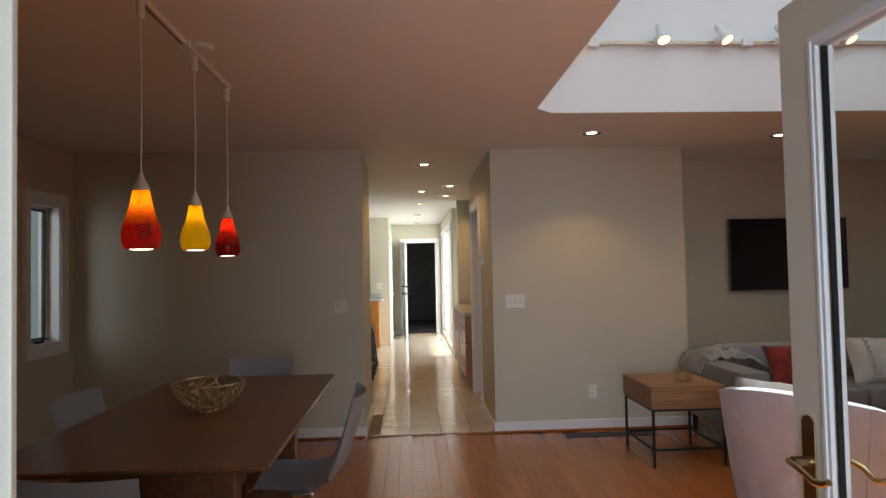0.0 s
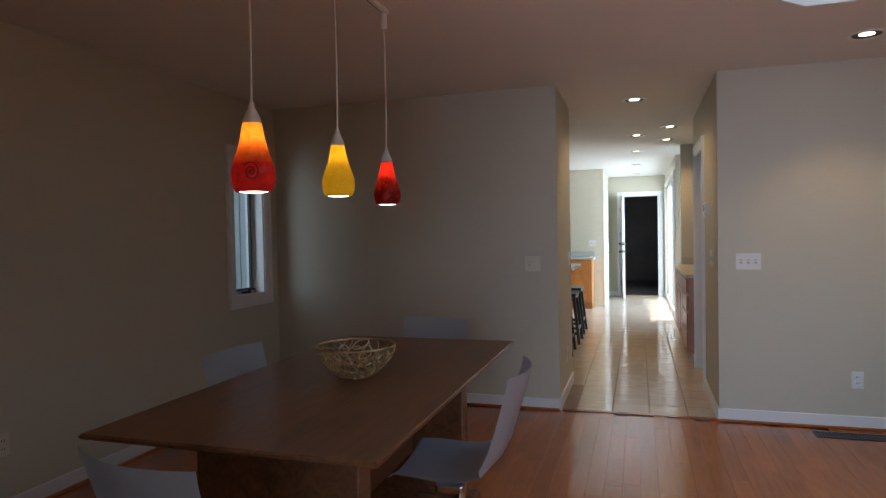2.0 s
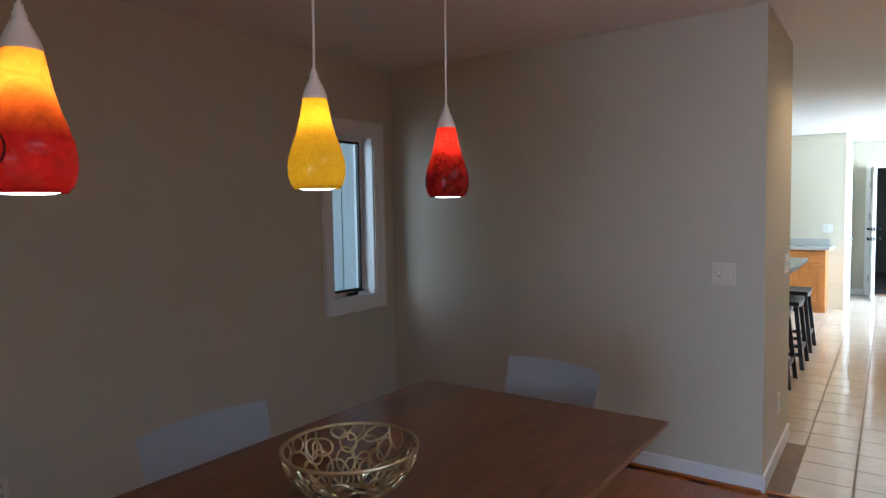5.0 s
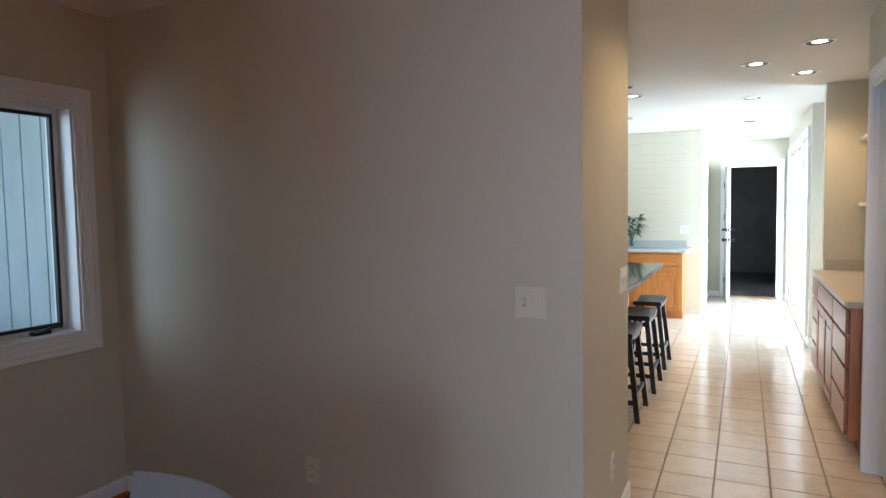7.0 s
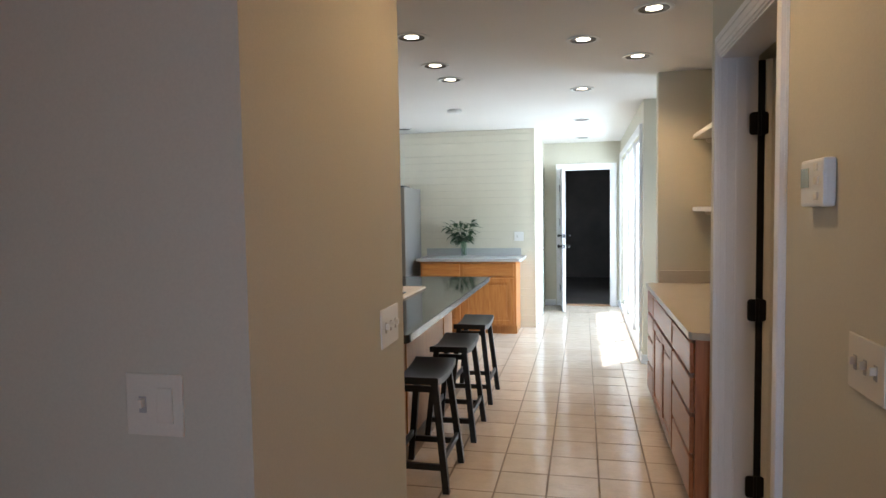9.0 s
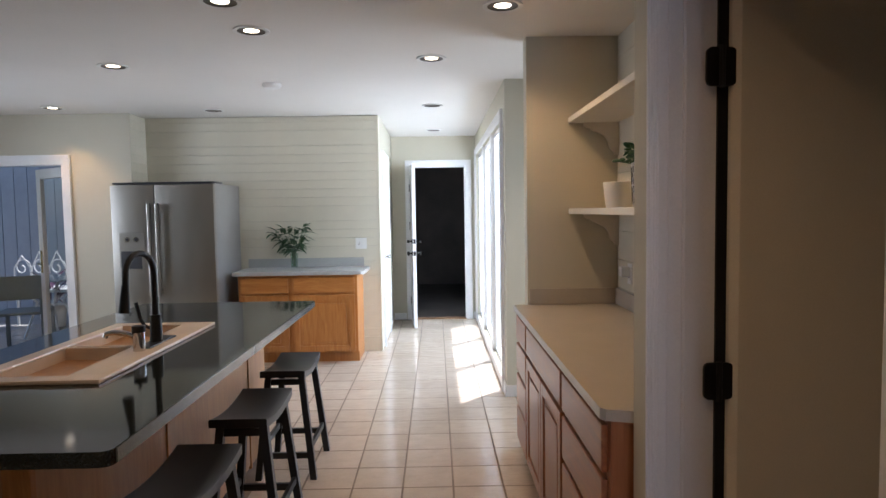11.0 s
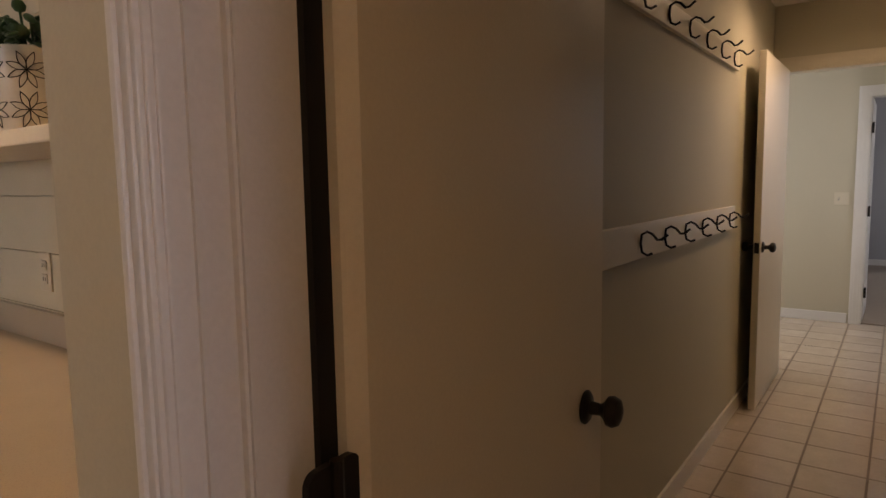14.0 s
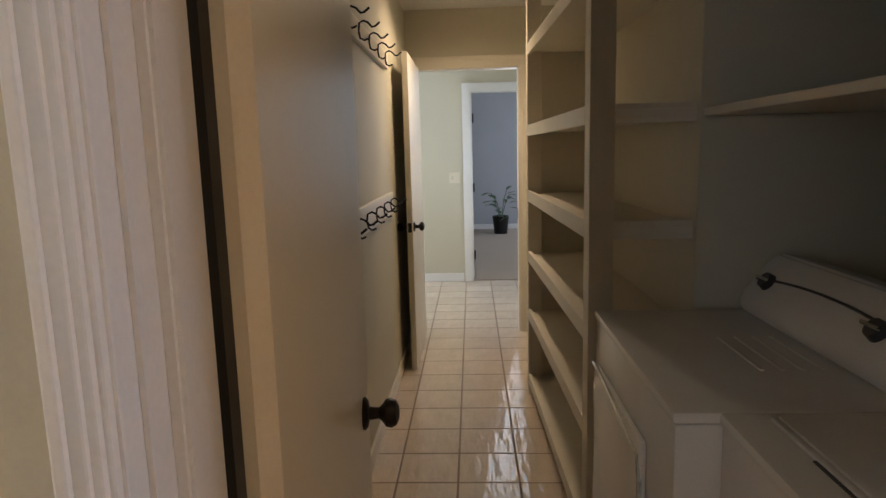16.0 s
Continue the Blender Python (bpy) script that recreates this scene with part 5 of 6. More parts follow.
for x in (-0.105, -0.033):
    h = part("handle", boxes((x - 0.015, x + 0.015, -0.055, -0.032, 0.72, 1.56), bev=0.006), M_STEEL, fr, "steel bar handle")
    for z in (0.74, 1.50):
        part("post", boxes((x - 0.015, x + 0.015, -0.034, 0.0, z, z + 0.05), bev=0.003), M_CHROME, h)
dsp = part("dispenser", boxes((-0.40, -0.17, -0.004, 0.001, 0.93, 1.30), bev=0.002), M_STEEL, fr, "dispenser panel")
part("recess", boxes((-0.385, -0.20, -0.0055, -0.003, 0.97, 1.13), bev=0.001), M_DARKSTEEL, dsp)
part("tray", boxes((-0.385, -0.20, -0.02, -0.003, 0.955, 0.97), bev=0.002), M_STEEL, dsp)
for x in (-0.325, -0.245):
    bm = bmesh.new()
    cyl(bm, 0.022, (x, -0.009, 1.235), (x, -0.003, 1.235), 20)
    part("button", bm, M_CHROME, dsp, "", True)
    bm = bmesh.new()
    cyl(bm, 0.014, (x, -0.0105, 1.235), (x, -0.008, 1.235), 16)
    part("button", bm, M_DARKSTEEL, dsp, "", True)

# vase with cut greens
va = thing("flower_vase", pose(-0.955, 12.86, 0.896), "clear glass vase with green leafy stems on the counter", "vase")
part("glass", lathe(bmesh.new(), [(0.001, 0.0), (0.032, 0.0), (0.035, 0.01), (0.036, 0.10), (0.040, 0.15), (0.037, 0.15), (0.033, 0.10), (0.031, 0.014), (0.001, 0.012)], 24), M_VASE, va, "", True)
rnd = random.Random(7)


def leaf_shape(bm, base, way, length, width, droop=0.2):
    """A pointed, slightly folded leaf."""
    b, d = Vector(base), Vector(way).normalized()
    side = d.cross(Vector((0, 0, 1)))
    side = side.normalized() if side.length > 0.01 else Vector((1, 0, 0))
    up = side.cross(d)
    st = []
    for s, w in ((0.0, 0.08), (0.25, 0.8), (0.5, 1.0), (0.75, 0.65), (1.0, 0.02)):
        c = b + d * length * s - Vector((0, 0, 1)) * droop * length * s * s
        st.append((bm.verts.new(c - side * width / 2 * w + up * 0.15 * width * w), bm.verts.new(c), bm.verts.new(c + side * width / 2 * w + up * 0.15 * width * w)))
    for p, q in zip(st, st[1:]):
        bm.faces.new((p[0], p[1], q[1], q[0]))
        bm.faces.new((p[1], p[2], q[2], q[1]))


for k in range(11):
    a = 2 * math.pi * k / 11 + rnd.uniform(-0.3, 0.3)
    tilt = rnd.uniform(0.25, 1.15)
    tip = Vector((math.cos(a) * 0.29 * tilt, math.sin(a) * 0.12 * tilt, 0.15 + 0.30 * (1.1 - 0.6 * tilt)))
    bm = bmesh.new()
    p0 = Vector((rnd.uniform(-0.015, 0.015), rnd.uniform(-0.015, 0.015), 0.02))
    pts = [p0, Vector((0.02 * math.cos(a), 0.02 * math.sin(a), 0.15)), tip]
    tube(bm, pts, 0.002, 5)
    stem = part("stem", bm, M_LEAF, va)
    for j in range(5):
        s = 0.2 + 0.8 * j / 4
        p = pts[1].lerp(tip, s)
        for sg in (-1, 1):
            w = Vector((math.cos(a + sg * 0.9), math.sin(a + sg * 0.9), rnd.uniform(-0.5, 0.9)))
            b2 = bmesh.new()
            leaf_shape(b2, p, w, rnd.uniform(0.09, 0.145), 0.042)
            part("leaf", b2, M_LEAF, stem)

# island
isl = thing("kitchen_island", pose(0, 0, 0), "kitchen island with plain oak panels", "kitchen island")
part("body", boxes((-1.30, -0.60, 8.10, 10.36, 0.0, 0.855), bev=0.003), M_PANELOAK, isl)
for a, b in ((8.12, 8.93), (8.945, 10.00), (10.015, 10.35)):
    part("panel", boxes((-0.60, -0.592, a, b, 0.02, 0.85), bev=0.002), M_PANELOAK, isl)
for y in (8.937, 10.007):
    part("batten", boxes((-0.60, -0.585, y - 0.012, y + 0.012, 0.0, 0.855), bev=0.002), M_OAK, isl)
part("post", boxes((-0.66, -0.585, 8.092, 8.12, 0.0, 0.855), bev=0.003), M_OAK, isl)
SX0, SX1, SY0, SY1 = -1.085, -0.665, 8.58, 9.58
bm = bmesh.new()
ox0, ox1, oy0, oy1 = -1.36, -0.285, 7.93, 10.435
box(bm, ox0, SX0, oy0, oy1, 0.858, 0.897, 0.004)
box(bm, SX1, ox1 - 0.004, oy0 + 0.05, oy1, 0.858, 0.897)
prism(bm, [(SX1, oy0), (ox1 - 0.034, oy0)] + [(ox1 - 0.034 + 0.03 * math.sin(q), oy0 + 0.03 - 0.03 * math.cos(q)) for q in np.linspace(0.2, math.pi / 2, 6)] + [(ox1 - 0.004, oy0 + 0.05), (SX1, oy0 + 0.05)], 0.858, 0.897)
box(bm, SX0, SX1, oy0, SY0, 0.858, 0.897)
box(bm, SX0, SX1, SY1, oy1, 0.858, 0.897)
top = solid("island_top", bm, M_GRANITE, "polished dark granite island top", "counter top")
bm = boxes((ox1 - 0.004, ox1, oy0 + 0.03, oy1, 0.860, 0.895))
part("edge", bm, M_EDGE, top, "pale edge strip")
# double sink with a raised rim
sk = thing("kitchen_sink", pose(0, 0, 0), "beige composite double sink set in the island top", "sink")
bm = bmesh.new()
rim0, rim1 = 0.897, 0.912
box(bm, -1.125, -0.63, 8.53, 8.60, rim0, rim1, 0.006)
box(bm, -1.125, -0.63, 9.56, 9.63, rim0, rim1, 0.006)
box(bm, -1.125, -1.06, 8.59, 9.57, rim0, rim1, 0.006)
box(bm, -0.775, -0.63, 8.59, 9.57, rim0, rim1, 0.006)
part("rim", bm, M_SINK, sk)
part("divider", boxes((-1.06, -0.775, 9.08, 9.12, 0.75, 0.900), bev=0.008), M_SINK, sk)
for a, b in ((8.60, 9.08), (9.12, 9.56)):
    bm = boxes((-1.07, -0.77, a - 0.002, b + 0.002, 0.69, 0.70), (-1.075, -1.062, a, b, 0.70, 0.905), (-0.773, -0.76, a, b, 0.70, 0.905), (-1.062, -0.773, a - 0.012, a, 0.70, 0.905), (-1.062, -0.773, b, b + 0.012, 0.70, 0.905))
    part("basin", bm, M_SINK, sk)
    bm = bmesh.new()
    cyl(bm, 0.04, (-0.92, (a + b) / 2, 0.70), (-0.92, (a + b) / 2, 0.704), 20)
    part("drain", bm, M_CHROME, sk, "", True)
fa = thing("kitchen_faucet", pose(-0.705, 9.13, 0.912, 0, 0, 77), "matt black high-arc kitchen faucet", "faucet")
bm = box(bmesh.new(), -0.03, 0.03, -0.13, 0.13, 0.0, 0.008, 0.003, pose(0, 0, 0, 0, 0, -77))
part("deck_plate", bm, M_BLACK, fa)
bm = bmesh.new()
cyl(bm, 0.026, (0, 0, 0.006), (0, 0, 0.12), 20, 0.022)
part("body", bm, M_BLACK, fa, "", True)
bm = bmesh.new()
arc = [(0, 0, 0.11), (0, 0, 0.28)] + [(-0.085 + 0.085 * math.cos(a), 0, 0.30 + 0.085 * math.sin(a)) for a in np.linspace(0, math.pi * 0.93, 12)] + [(-0.172, 0, 0.25)]
tube(bm, arc, 0.0125, 12)
part("spout", bm, M_BLACK, fa, "", True)
bm = bmesh.new()
cyl(bm, 0.022, (-0.185, 0, 0.155), (-0.172, 0, 0.265), 16, 0.014)
part("spray_head", bm, M_BLACK, fa, "", True)
bm = bmesh.new()
tube(bm, [(0, 0.02, 0.06), (0, 0.055, 0.07), (-0.005, 0.07, 0.10), (-0.01, 0.085, 0.17)], 0.008, 8)
part("lever", bm, M_BLACK, fa, "", True)
so = thing("filter_tap", pose(-0.705, 8.975, 0.912), "short chrome tap with a black cap", "tap")
bm = bmesh.new()
cyl(bm, 0.023, (0, 0, 0), (0, 0, 0.075), 18)
part("body", bm, M_CHROME, so, "", True)
bm = bmesh.new()
cyl(bm, 0.026, (0, 0, 0.075), (0, 0, 0.10), 18)
part("cap", bm, M_BLACK, so, "black cap", True)
bm = bmesh.new()
tube(bm, [(-0.015, 0, 0.055), (-0.05, 0, 0.07), (-0.10, 0, 0.075), (-0.13, 0, 0.068), (-0.135, 0, 0.055)], 0.011, 10)
part("spout", bm, M_CHROME, so, "", True)


def stool(m, label):
    """A saddle stool: dished seat along y, splayed legs, side and cross rails."""
    s = thing("bar_stool", m, label, "stool", "stools along the island")
    bm = bmesh.new()
    n = 14
    rows = []
    for k in range(n + 1):
        v = -1 + 2 * k / n
        z = 0.605 - 0.024 * (1 - v * v)
        rows.append([bm.verts.new((x, 0.23 * v, zz)) for x, zz in ((-0.12, z - 0.036), (-0.12, z - 0.004), (-0.114, z), (0.114, z), (0.12, z - 0.004), (0.12, z - 0.036))])
    for a, b in zip(rows, rows[1:]):
        for j in range(6):
            bm.faces.new((a[j], a[(j + 1) % 6], b[(j + 1) % 6], b[j]))
    bm.faces.new(rows[0])
    bm.faces.new(rows[-1][::-1])
    part("seat", bm, M_BLACKWOOD, s, "", True)
    top, foot = {}, {}
    for sx in (-1, 1):
        for sy in (-1, 1):
            t, f = Vector((sx * 0.088, sy * 0.165, 0.566)), Vector((sx * 0.15, sy * 0.205, 0.0))
            top[sx, sy], foot[sx, sy] = t, f
            bm = bmesh.new()
            w = 0.017
            lo = [bm.verts.new(f + Vector((a * w, b * w, 0))) for a, b in ((-1, -1), (1, -1), (1, 1), (-1, 1))]
            hi = [bm.verts.new(t + Vector((a * w, b * w, 0.01))) for a, b in ((-1, -1), (1, -1), (1, 1), (-1, 1))]
            bm.faces.new(lo[::-1])
            bm.faces.new(hi)
            for k in range(4):
                bm.faces.new((lo[k], lo[(k + 1) % 4], hi[(k + 1) % 4], hi[k]))
            part("leg", bm, M_BLACKWOOD, s)

    def rail(a, b, z):
        p, q = (foot[a].lerp(top[a], z / 0.566)), (foot[b].lerp(top[b], z / 0.566))
        bm = bmesh.new()
        d = (q - p).normalized()
        sd = d.cross(Vector((0, 0, 1))).normalized() * 0.009
        up = Vector((0, 0, 0.016))
        ra = [bm.verts.new(p + i * sd + j * up) for i, j in ((-1, -1), (1, -1), (1, 1), (-1, 1))]
        rb = [bm.verts.new(q + i * sd + j * up) for i, j in ((-1, -1), (1, -1), (1, 1), (-1, 1))]
        bm.faces.new(ra)
        bm.faces.new(rb[::-1])
        for k in range(4):
            bm.faces.new((ra[k], ra[(k + 1) % 4], rb[(k + 1) % 4], rb[k]))
        part("rail", bm, M_BLACKWOOD, s)
    rail((1, -1), (1, 1), 0.17)
    rail((-1, -1), (-1, 1), 0.17)
    rail((-1, -1), (1, -1), 0.13)
    rail((-1, 1), (1, 1), 0.13)
    rail((-1, -1), (1, -1), 0.53)
    rail((-1, 1), (1, 1), 0.53)
    return s


first = stool(pose(-0.352, 10.05, 0), "black wooden saddle-seat stool beside the island")
for x, y in ((-0.345, 9.265), (-0.362, 8.53)):
    copy_thing(first, pose(x, y, 0))

# ---- niche ----
NM = pose(0.965, 10.13, 0, 0, 0, -90)
CH = dict(wood=M_CHERRY, woodh=M_CHERRYH)
STACK = [(0.70, 0.84, "drawer"), (0.52, 0.68, "drawer"), (0.33, 0.50, "drawer"), (0.12, 0.31, "drawer")]
cabinet(NM, 0.40, 0.58, [(0.015, 0.385, STACK)], label="red-brown oak cabinet with four drawers", **CH)
cabinet(NM @ pose(0.40, 0, 0), 0.93, 0.58, [(0.015, 0.915, [(0.70, 0.84, "drawer")]), (0.015, 0.46, [(0.12, 0.68, "door")]), (0.47, 0.915, [(0.12, 0.68, "door")])], label="red-brown oak cabinet with a drawer over two doors", **CH)
cabinet(NM @ pose(1.33, 0, 0), 0.61, 0.58, [(0.015, 0.585, STACK)], label="red-brown oak cabinet with four drawers beside the wall", **CH)
solid("counter_top", prism(bmesh.new(), [(1.547, 10.148), (0.937, 10.148), (0.937, 8.205), (0.950, 8.185), (1.015, 8.166), (1.547, 8.166)], 0.86, 0.893), M_LAMINATE, "beige laminate counter top over the niche cabinets", "counter top")
solid("backsplash", boxes((1.53, 1.547, 8.18, 10.134, 0.893, 0.985), (1.03, 1.53, 10.134, 10.1495, 0.893, 0.985), bev=0.002), M_LAMINATE, "beige laminate upstand round the niche", "backsplash")
solid("backsplash", boxes((1.03, 1.10, 8.1625, 8.1765, 0.893, 0.985), bev=0.002), M_LAMINATE, "short beige laminate upstand", "backsplash")


def bracket(m):
    """A scrolled wooden bracket: local x runs out from the wall, z down."""
    pts = [(0, 0), (0.20, 0), (0.20, -0.018), (0.185, -0.03), (0.165, -0.032), (0.155, -0.045), (0.125, -0.055), (0.085, -0.075), (0.06, -0.11), (0.052, -0.145), (0.04, -0.16), (0.028, -0.165), (0.022, -0.185), (0, -0.19)]
    bm = prism(bmesh.new(), pts, -0.010, 0.010, Matrix(((1, 0, 0, 0), (0, 0, -1, 0), (0, 1, 0, 0), (0, 0, 0, 1))))
    return bm


for z, lab in ((1.421, "lower"), (1.944, "upper")):
    sh = thing("wall_shelf", pose(1.547, 9.18, z), "cream painted " + lab + " wall shelf on scrolled brackets", "shelf", "niche shelves")
    part("board", boxes((-0.287, 0.0, -1.01, 0.963, 0, 0.032), bev=0.004), M_CREAM, sh)
    for y in (0.945, -0.9):
        bm = bracket(None)
        bmesh.ops.transform(bm, matrix=pose(0, y, 0, 0, 0, 180), verts=bm.verts)
        part("bracket", bm, M_CREAM, sh, "scrolled bracket")
pt = thing("plant_pot", pose(1.385, 9.55, 1.4535), "plain cream ceramic pot on the shelf", "pot")
part("pot", lathe(bmesh.new(), [(0.001, 0), (0.062, 0), (0.066, 0.01), (0.079, 0.122), (0.075, 0.124), (0.071, 0.117), (0.06, 0.02), (0.001, 0.018)], 32), M_POT, pt, "", True)
pp = thing("potted_succulent", pose(1.375, 9.07, 1.4535) @ Matrix.Scale(0.9, 4), "succulent in a white pot with dark petal lines", "potted plant")
pot = part("pot", lathe(bmesh.new(), [(0.001, 0), (0.078, 0), (0.082, 0.006), (0.088, 0.20), (0.084, 0.203), (0.080, 0.195), (0.074, 0.15), (0.001, 0.15)], 40), M_POT, pp, "white ceramic pot", True)
part("soil", lathe(bmesh.new(), [(0.001, 0.178), (0.079, 0.176)], 24), M_SOIL, pp)
bm = bmesh.new()
for zc in (0.055, 0.145):
    for k in range(6):
        ac0 = 2 * math.pi * k / 6
        for j in range(8):
            aw = math.pi * j / 4 + 0.4
            for bow in (-0.16, 0.16):
                pts = []
                for s in np.linspace(0, 1, 7):
                    rr = 0.044 * s
                    off = bow * math.sin(math.pi * s) * 0.044
                    du = rr * math.cos(aw) - off * math.sin(aw)
                    dz = rr * math.sin(aw) + off * math.cos(aw)
                    z = min(0.198, max(0.004, zc + dz))
                    R = 0.0822 + 0.006 * z / 0.2 + 0.0005
                    a = ac0 + du / 0.085
                    pts.append((R * math.cos(a), R * math.sin(a), z))
                tube(bm, pts, 0.0011, 4)
part("petal_pattern", bm, M_BLACK, pot, "dark petal pattern")
rnd = random.Random(3)
for k in range(110):
    a, el = rnd.uniform(0, 2 * math.pi), rnd.uniform(0.1, 1.2)
    bm = bmesh.new()
    b = Vector((0.05 * math.cos(a) * rnd.random(), 0.05 * math.sin(a) * rnd.random(), 0.19))
    c = b + Vector((math.cos(a) * math.cos(el), math.sin(a) * math.cos(el), math.sin(el))) * rnd.uniform(0.05, 0.13)
    bmesh.ops.create_uvsphere(bm, u_segments=8, v_segments=6, radius=0.02, matrix=Matrix.Translation(c) @ Euler((rnd.uniform(-0.8, 0.8), rnd.uniform(-0.8, 0.8), a)).to_matrix().to_4x4() @ Matrix.Diagonal((1.0, 0.75, 0.32, 1)))
    cyl(bm, 0.003, b, c, 5)
    part("leaf", bm, M_SUCC, pp, "", True)

# ---- laundry ----
bc = thing("shelving_unit", pose(2.66, 7.405, 0, 0, 0, 2.0) @ pose(-2.66, -7.43, 0), "cream painted built-in shelving, empty", "shelving")
YF, YB = 7.43, 7.082
for z in (0.09, 0.48, 0.815, 1.155, 1.515, 1.945):
    part("shelf", boxes((2.66, 4.262, YB, YF - 0.02, z - 0.012, z + 0.012), bev=0.002), M_CREAM, bc)
    part("shelf_lip", boxes((2.735, 4.215, YF - 0.02, YF, z - 0.03, z + 0.03), bev=0.003), M_CREAM, bc, "front rail")
for x0, x1 in ((2.66, 2.735), (4.215, 4.268)):
    part("upright", boxes((x0, x1, YF - 0.078, YF, 0, 2.438), bev=0.003), M_CREAM, bc)
part("end_panel", boxes((4.262, 4.28, YB, YF - 0.02, 0, 1.975), bev=0.002), M_CREAM, bc)
for z in (0.48, 0.815, 1.155, 1.515, 1.945):
    part("end_rail", boxes((2.662, 2.68, YB, YF - 0.078, z - 0.03, z + 0.03), bev=0.003), M_CREAM, bc)

ws = thing("wall_shelf", pose(1.16, 6.362, 1.50), "cream shelf above the dryer", "shelf")
part("board", boxes((0, 1.476, 0, 0.71, 0, 0.024), bev=0.004), M_CREAM, ws)


def machine(name, m, w, label, dryer):
    """A laundry machine with its front towards +y."""
    ob = thing(name, m, label, name.replace("_", " "))
    part("cabinet", boxes((0, w, -0.66, 0, 0.02, 0.885), bev=0.006), M_APPL, ob, "", True)
    part("top", boxes((-0.004, w + 0.004, -0.655, 0.006, 0.887, 0.912), bev=0.010), M_APPL, ob, "white enamel top", True)
    pr = [(-0.435, 0.912), (-0.437, 0.962), (-0.515, 1.063), (-0.55, 1.084), (-0.62, 1.075), (-0.66, 1.05), (-0.66, 0.912)]
    bm = prism(bmesh.new(), pr, 0.0, w, Matrix(((0, 0, 1, 0), (1, 0, 0, 0), (0, 1, 0, 0), (0, 0, 0, 1))))
    bmesh.ops.bevel(bm, geom=bm.edges[:], offset=0.010, segments=2, affect="EDGES")
    con = part("console", bm, M_APPL, ob, "sloping control console", True)
    n = Vector((0, 0.101, 0.078)).normalized()
    up = Vector((0, -0.078, 0.101)).normalized()
    for x in ((w - 0.10, w * 0.22) if dryer else (w - 0.1, w * 0.55)):
        c = Vector((x, -0.476, 1.0125)) + n * 0.001
        bm = bmesh.new()
        cyl(bm, 0.027, c, c + n * 0.02, 24, 0.023)
        kn = part("dial", bm, M_DARKSTEEL, con, "dark dial", True)
        bm = bmesh.new()
        s = Vector((1, 0, 0))
        tube(bm, [c + n * 0.026 + s * 0.03, c + n * 0.026 - s * 0.03], 0.005, 6)
        part("grip", bm, M_CHROME, con)
    bm = bmesh.new()
    tube(bm, [Vector((x, -0.455, 0.985)) + up * (0.062 - 0.035 * ((2 * x / w - 1) ** 2)) + n * 0.002 for x in np.linspace(0.05, w - 0.03, 14)], 0.004, 6)
    part("console_stripe", bm, M_DARKSTEEL, con, "grey curved stripe", True)
    if dryer:
        part("door", boxes((0.18, w - 0.05, 0.0, 0.016, 0.22, 0.76), bev=0.012), M_APPL, ob, "", True)
        bm = bmesh.new()
        tube(bm, [(0.18, 0.017, 0.24), (0.18, 0.017, 0.66), (0.20, 0.017, 0.72), (w - 0.10, 0.017, 0.762), (w - 0.05, 0.017, 0.76)], 0.006, 6)
        part("door_pull", bm, M_CHROME, ob, "door edge pull", True)
        for z in (0.34, 0.66):
            part("hinge", boxes((w - 0.05, w - 0.035, 0.001, 0.014, z - 0.04, z + 0.04), bev=0.003), M_CHROME, ob)
        for k in range(4):
            part("raised_rib", boxes((0.22, w - 0.30, -0.40 + 0.045 * k, -0.39 + 0.045 * k, 0.911, 0.9155), bev=0.002), M_APPL, ob)
    else:
        part("lid", boxes((0.035, w - 0.035, -0.43, -0.085, 0.910, 0.922), bev=0.005), M_APPL, ob, "", True)
        part("lid_rim", boxes((0.035, w - 0.035, -0.085, -0.072, 0.908, 0.919), bev=0.004), M_APPL, ob, "raised lid rim", True)
        part("lid_grip", boxes((w * 0.22, w * 0.72, -0.083, -0.066, 0.9115, 0.9145), bev=0.001), M_DARKSTEEL, ob, "dark lid grip")
    return ob


machine("clothes_dryer", pose(1.84, 7.387, 0), 0.775, "white dryer with a sloped control console", True)
machine("washing_machine", pose(1.15, 7.30, 0), 0.685, "white top-loading washing machine", False)


def hook_rail(z, x0, x1, w, count, label):
    ob = thing("hook_rail", pose(0, 8.25, z), label, "coat rack", "hook rails")
    part("board", boxes((x0, x1, -0.02, 0, -w / 2, w / 2), bev=0.004), M_CREAM, ob)
    for k in range(count):
        x = x1 - 0.15 - k * 0.27
        bm = bmesh.new()
        tube(bm, [(x, -0.062, -0.038), (x, -0.045, -0.045), (x, -0.028, -0.036), (x, -0.0225, -0.008), (x, -0.026, 0.024), (x, -0.044, 0.034), (x, -0.062, 0.026), (x, -0.078, 0.008), (x, -0.092, 0.010), (x, -0.112, 0.026)], 0.0045, 6)
        part("hook", bm, M_BLACK, ob, "black wire coat hook", True)
    return ob


hook_rail(1.128, 1.72, 4.35, 0.12, 6, "cream board with a row of black wire coat hooks")
hook_rail(1.925, 1.72, 4.35, 0.09, 6, "cream upper board with black wire coat hooks")

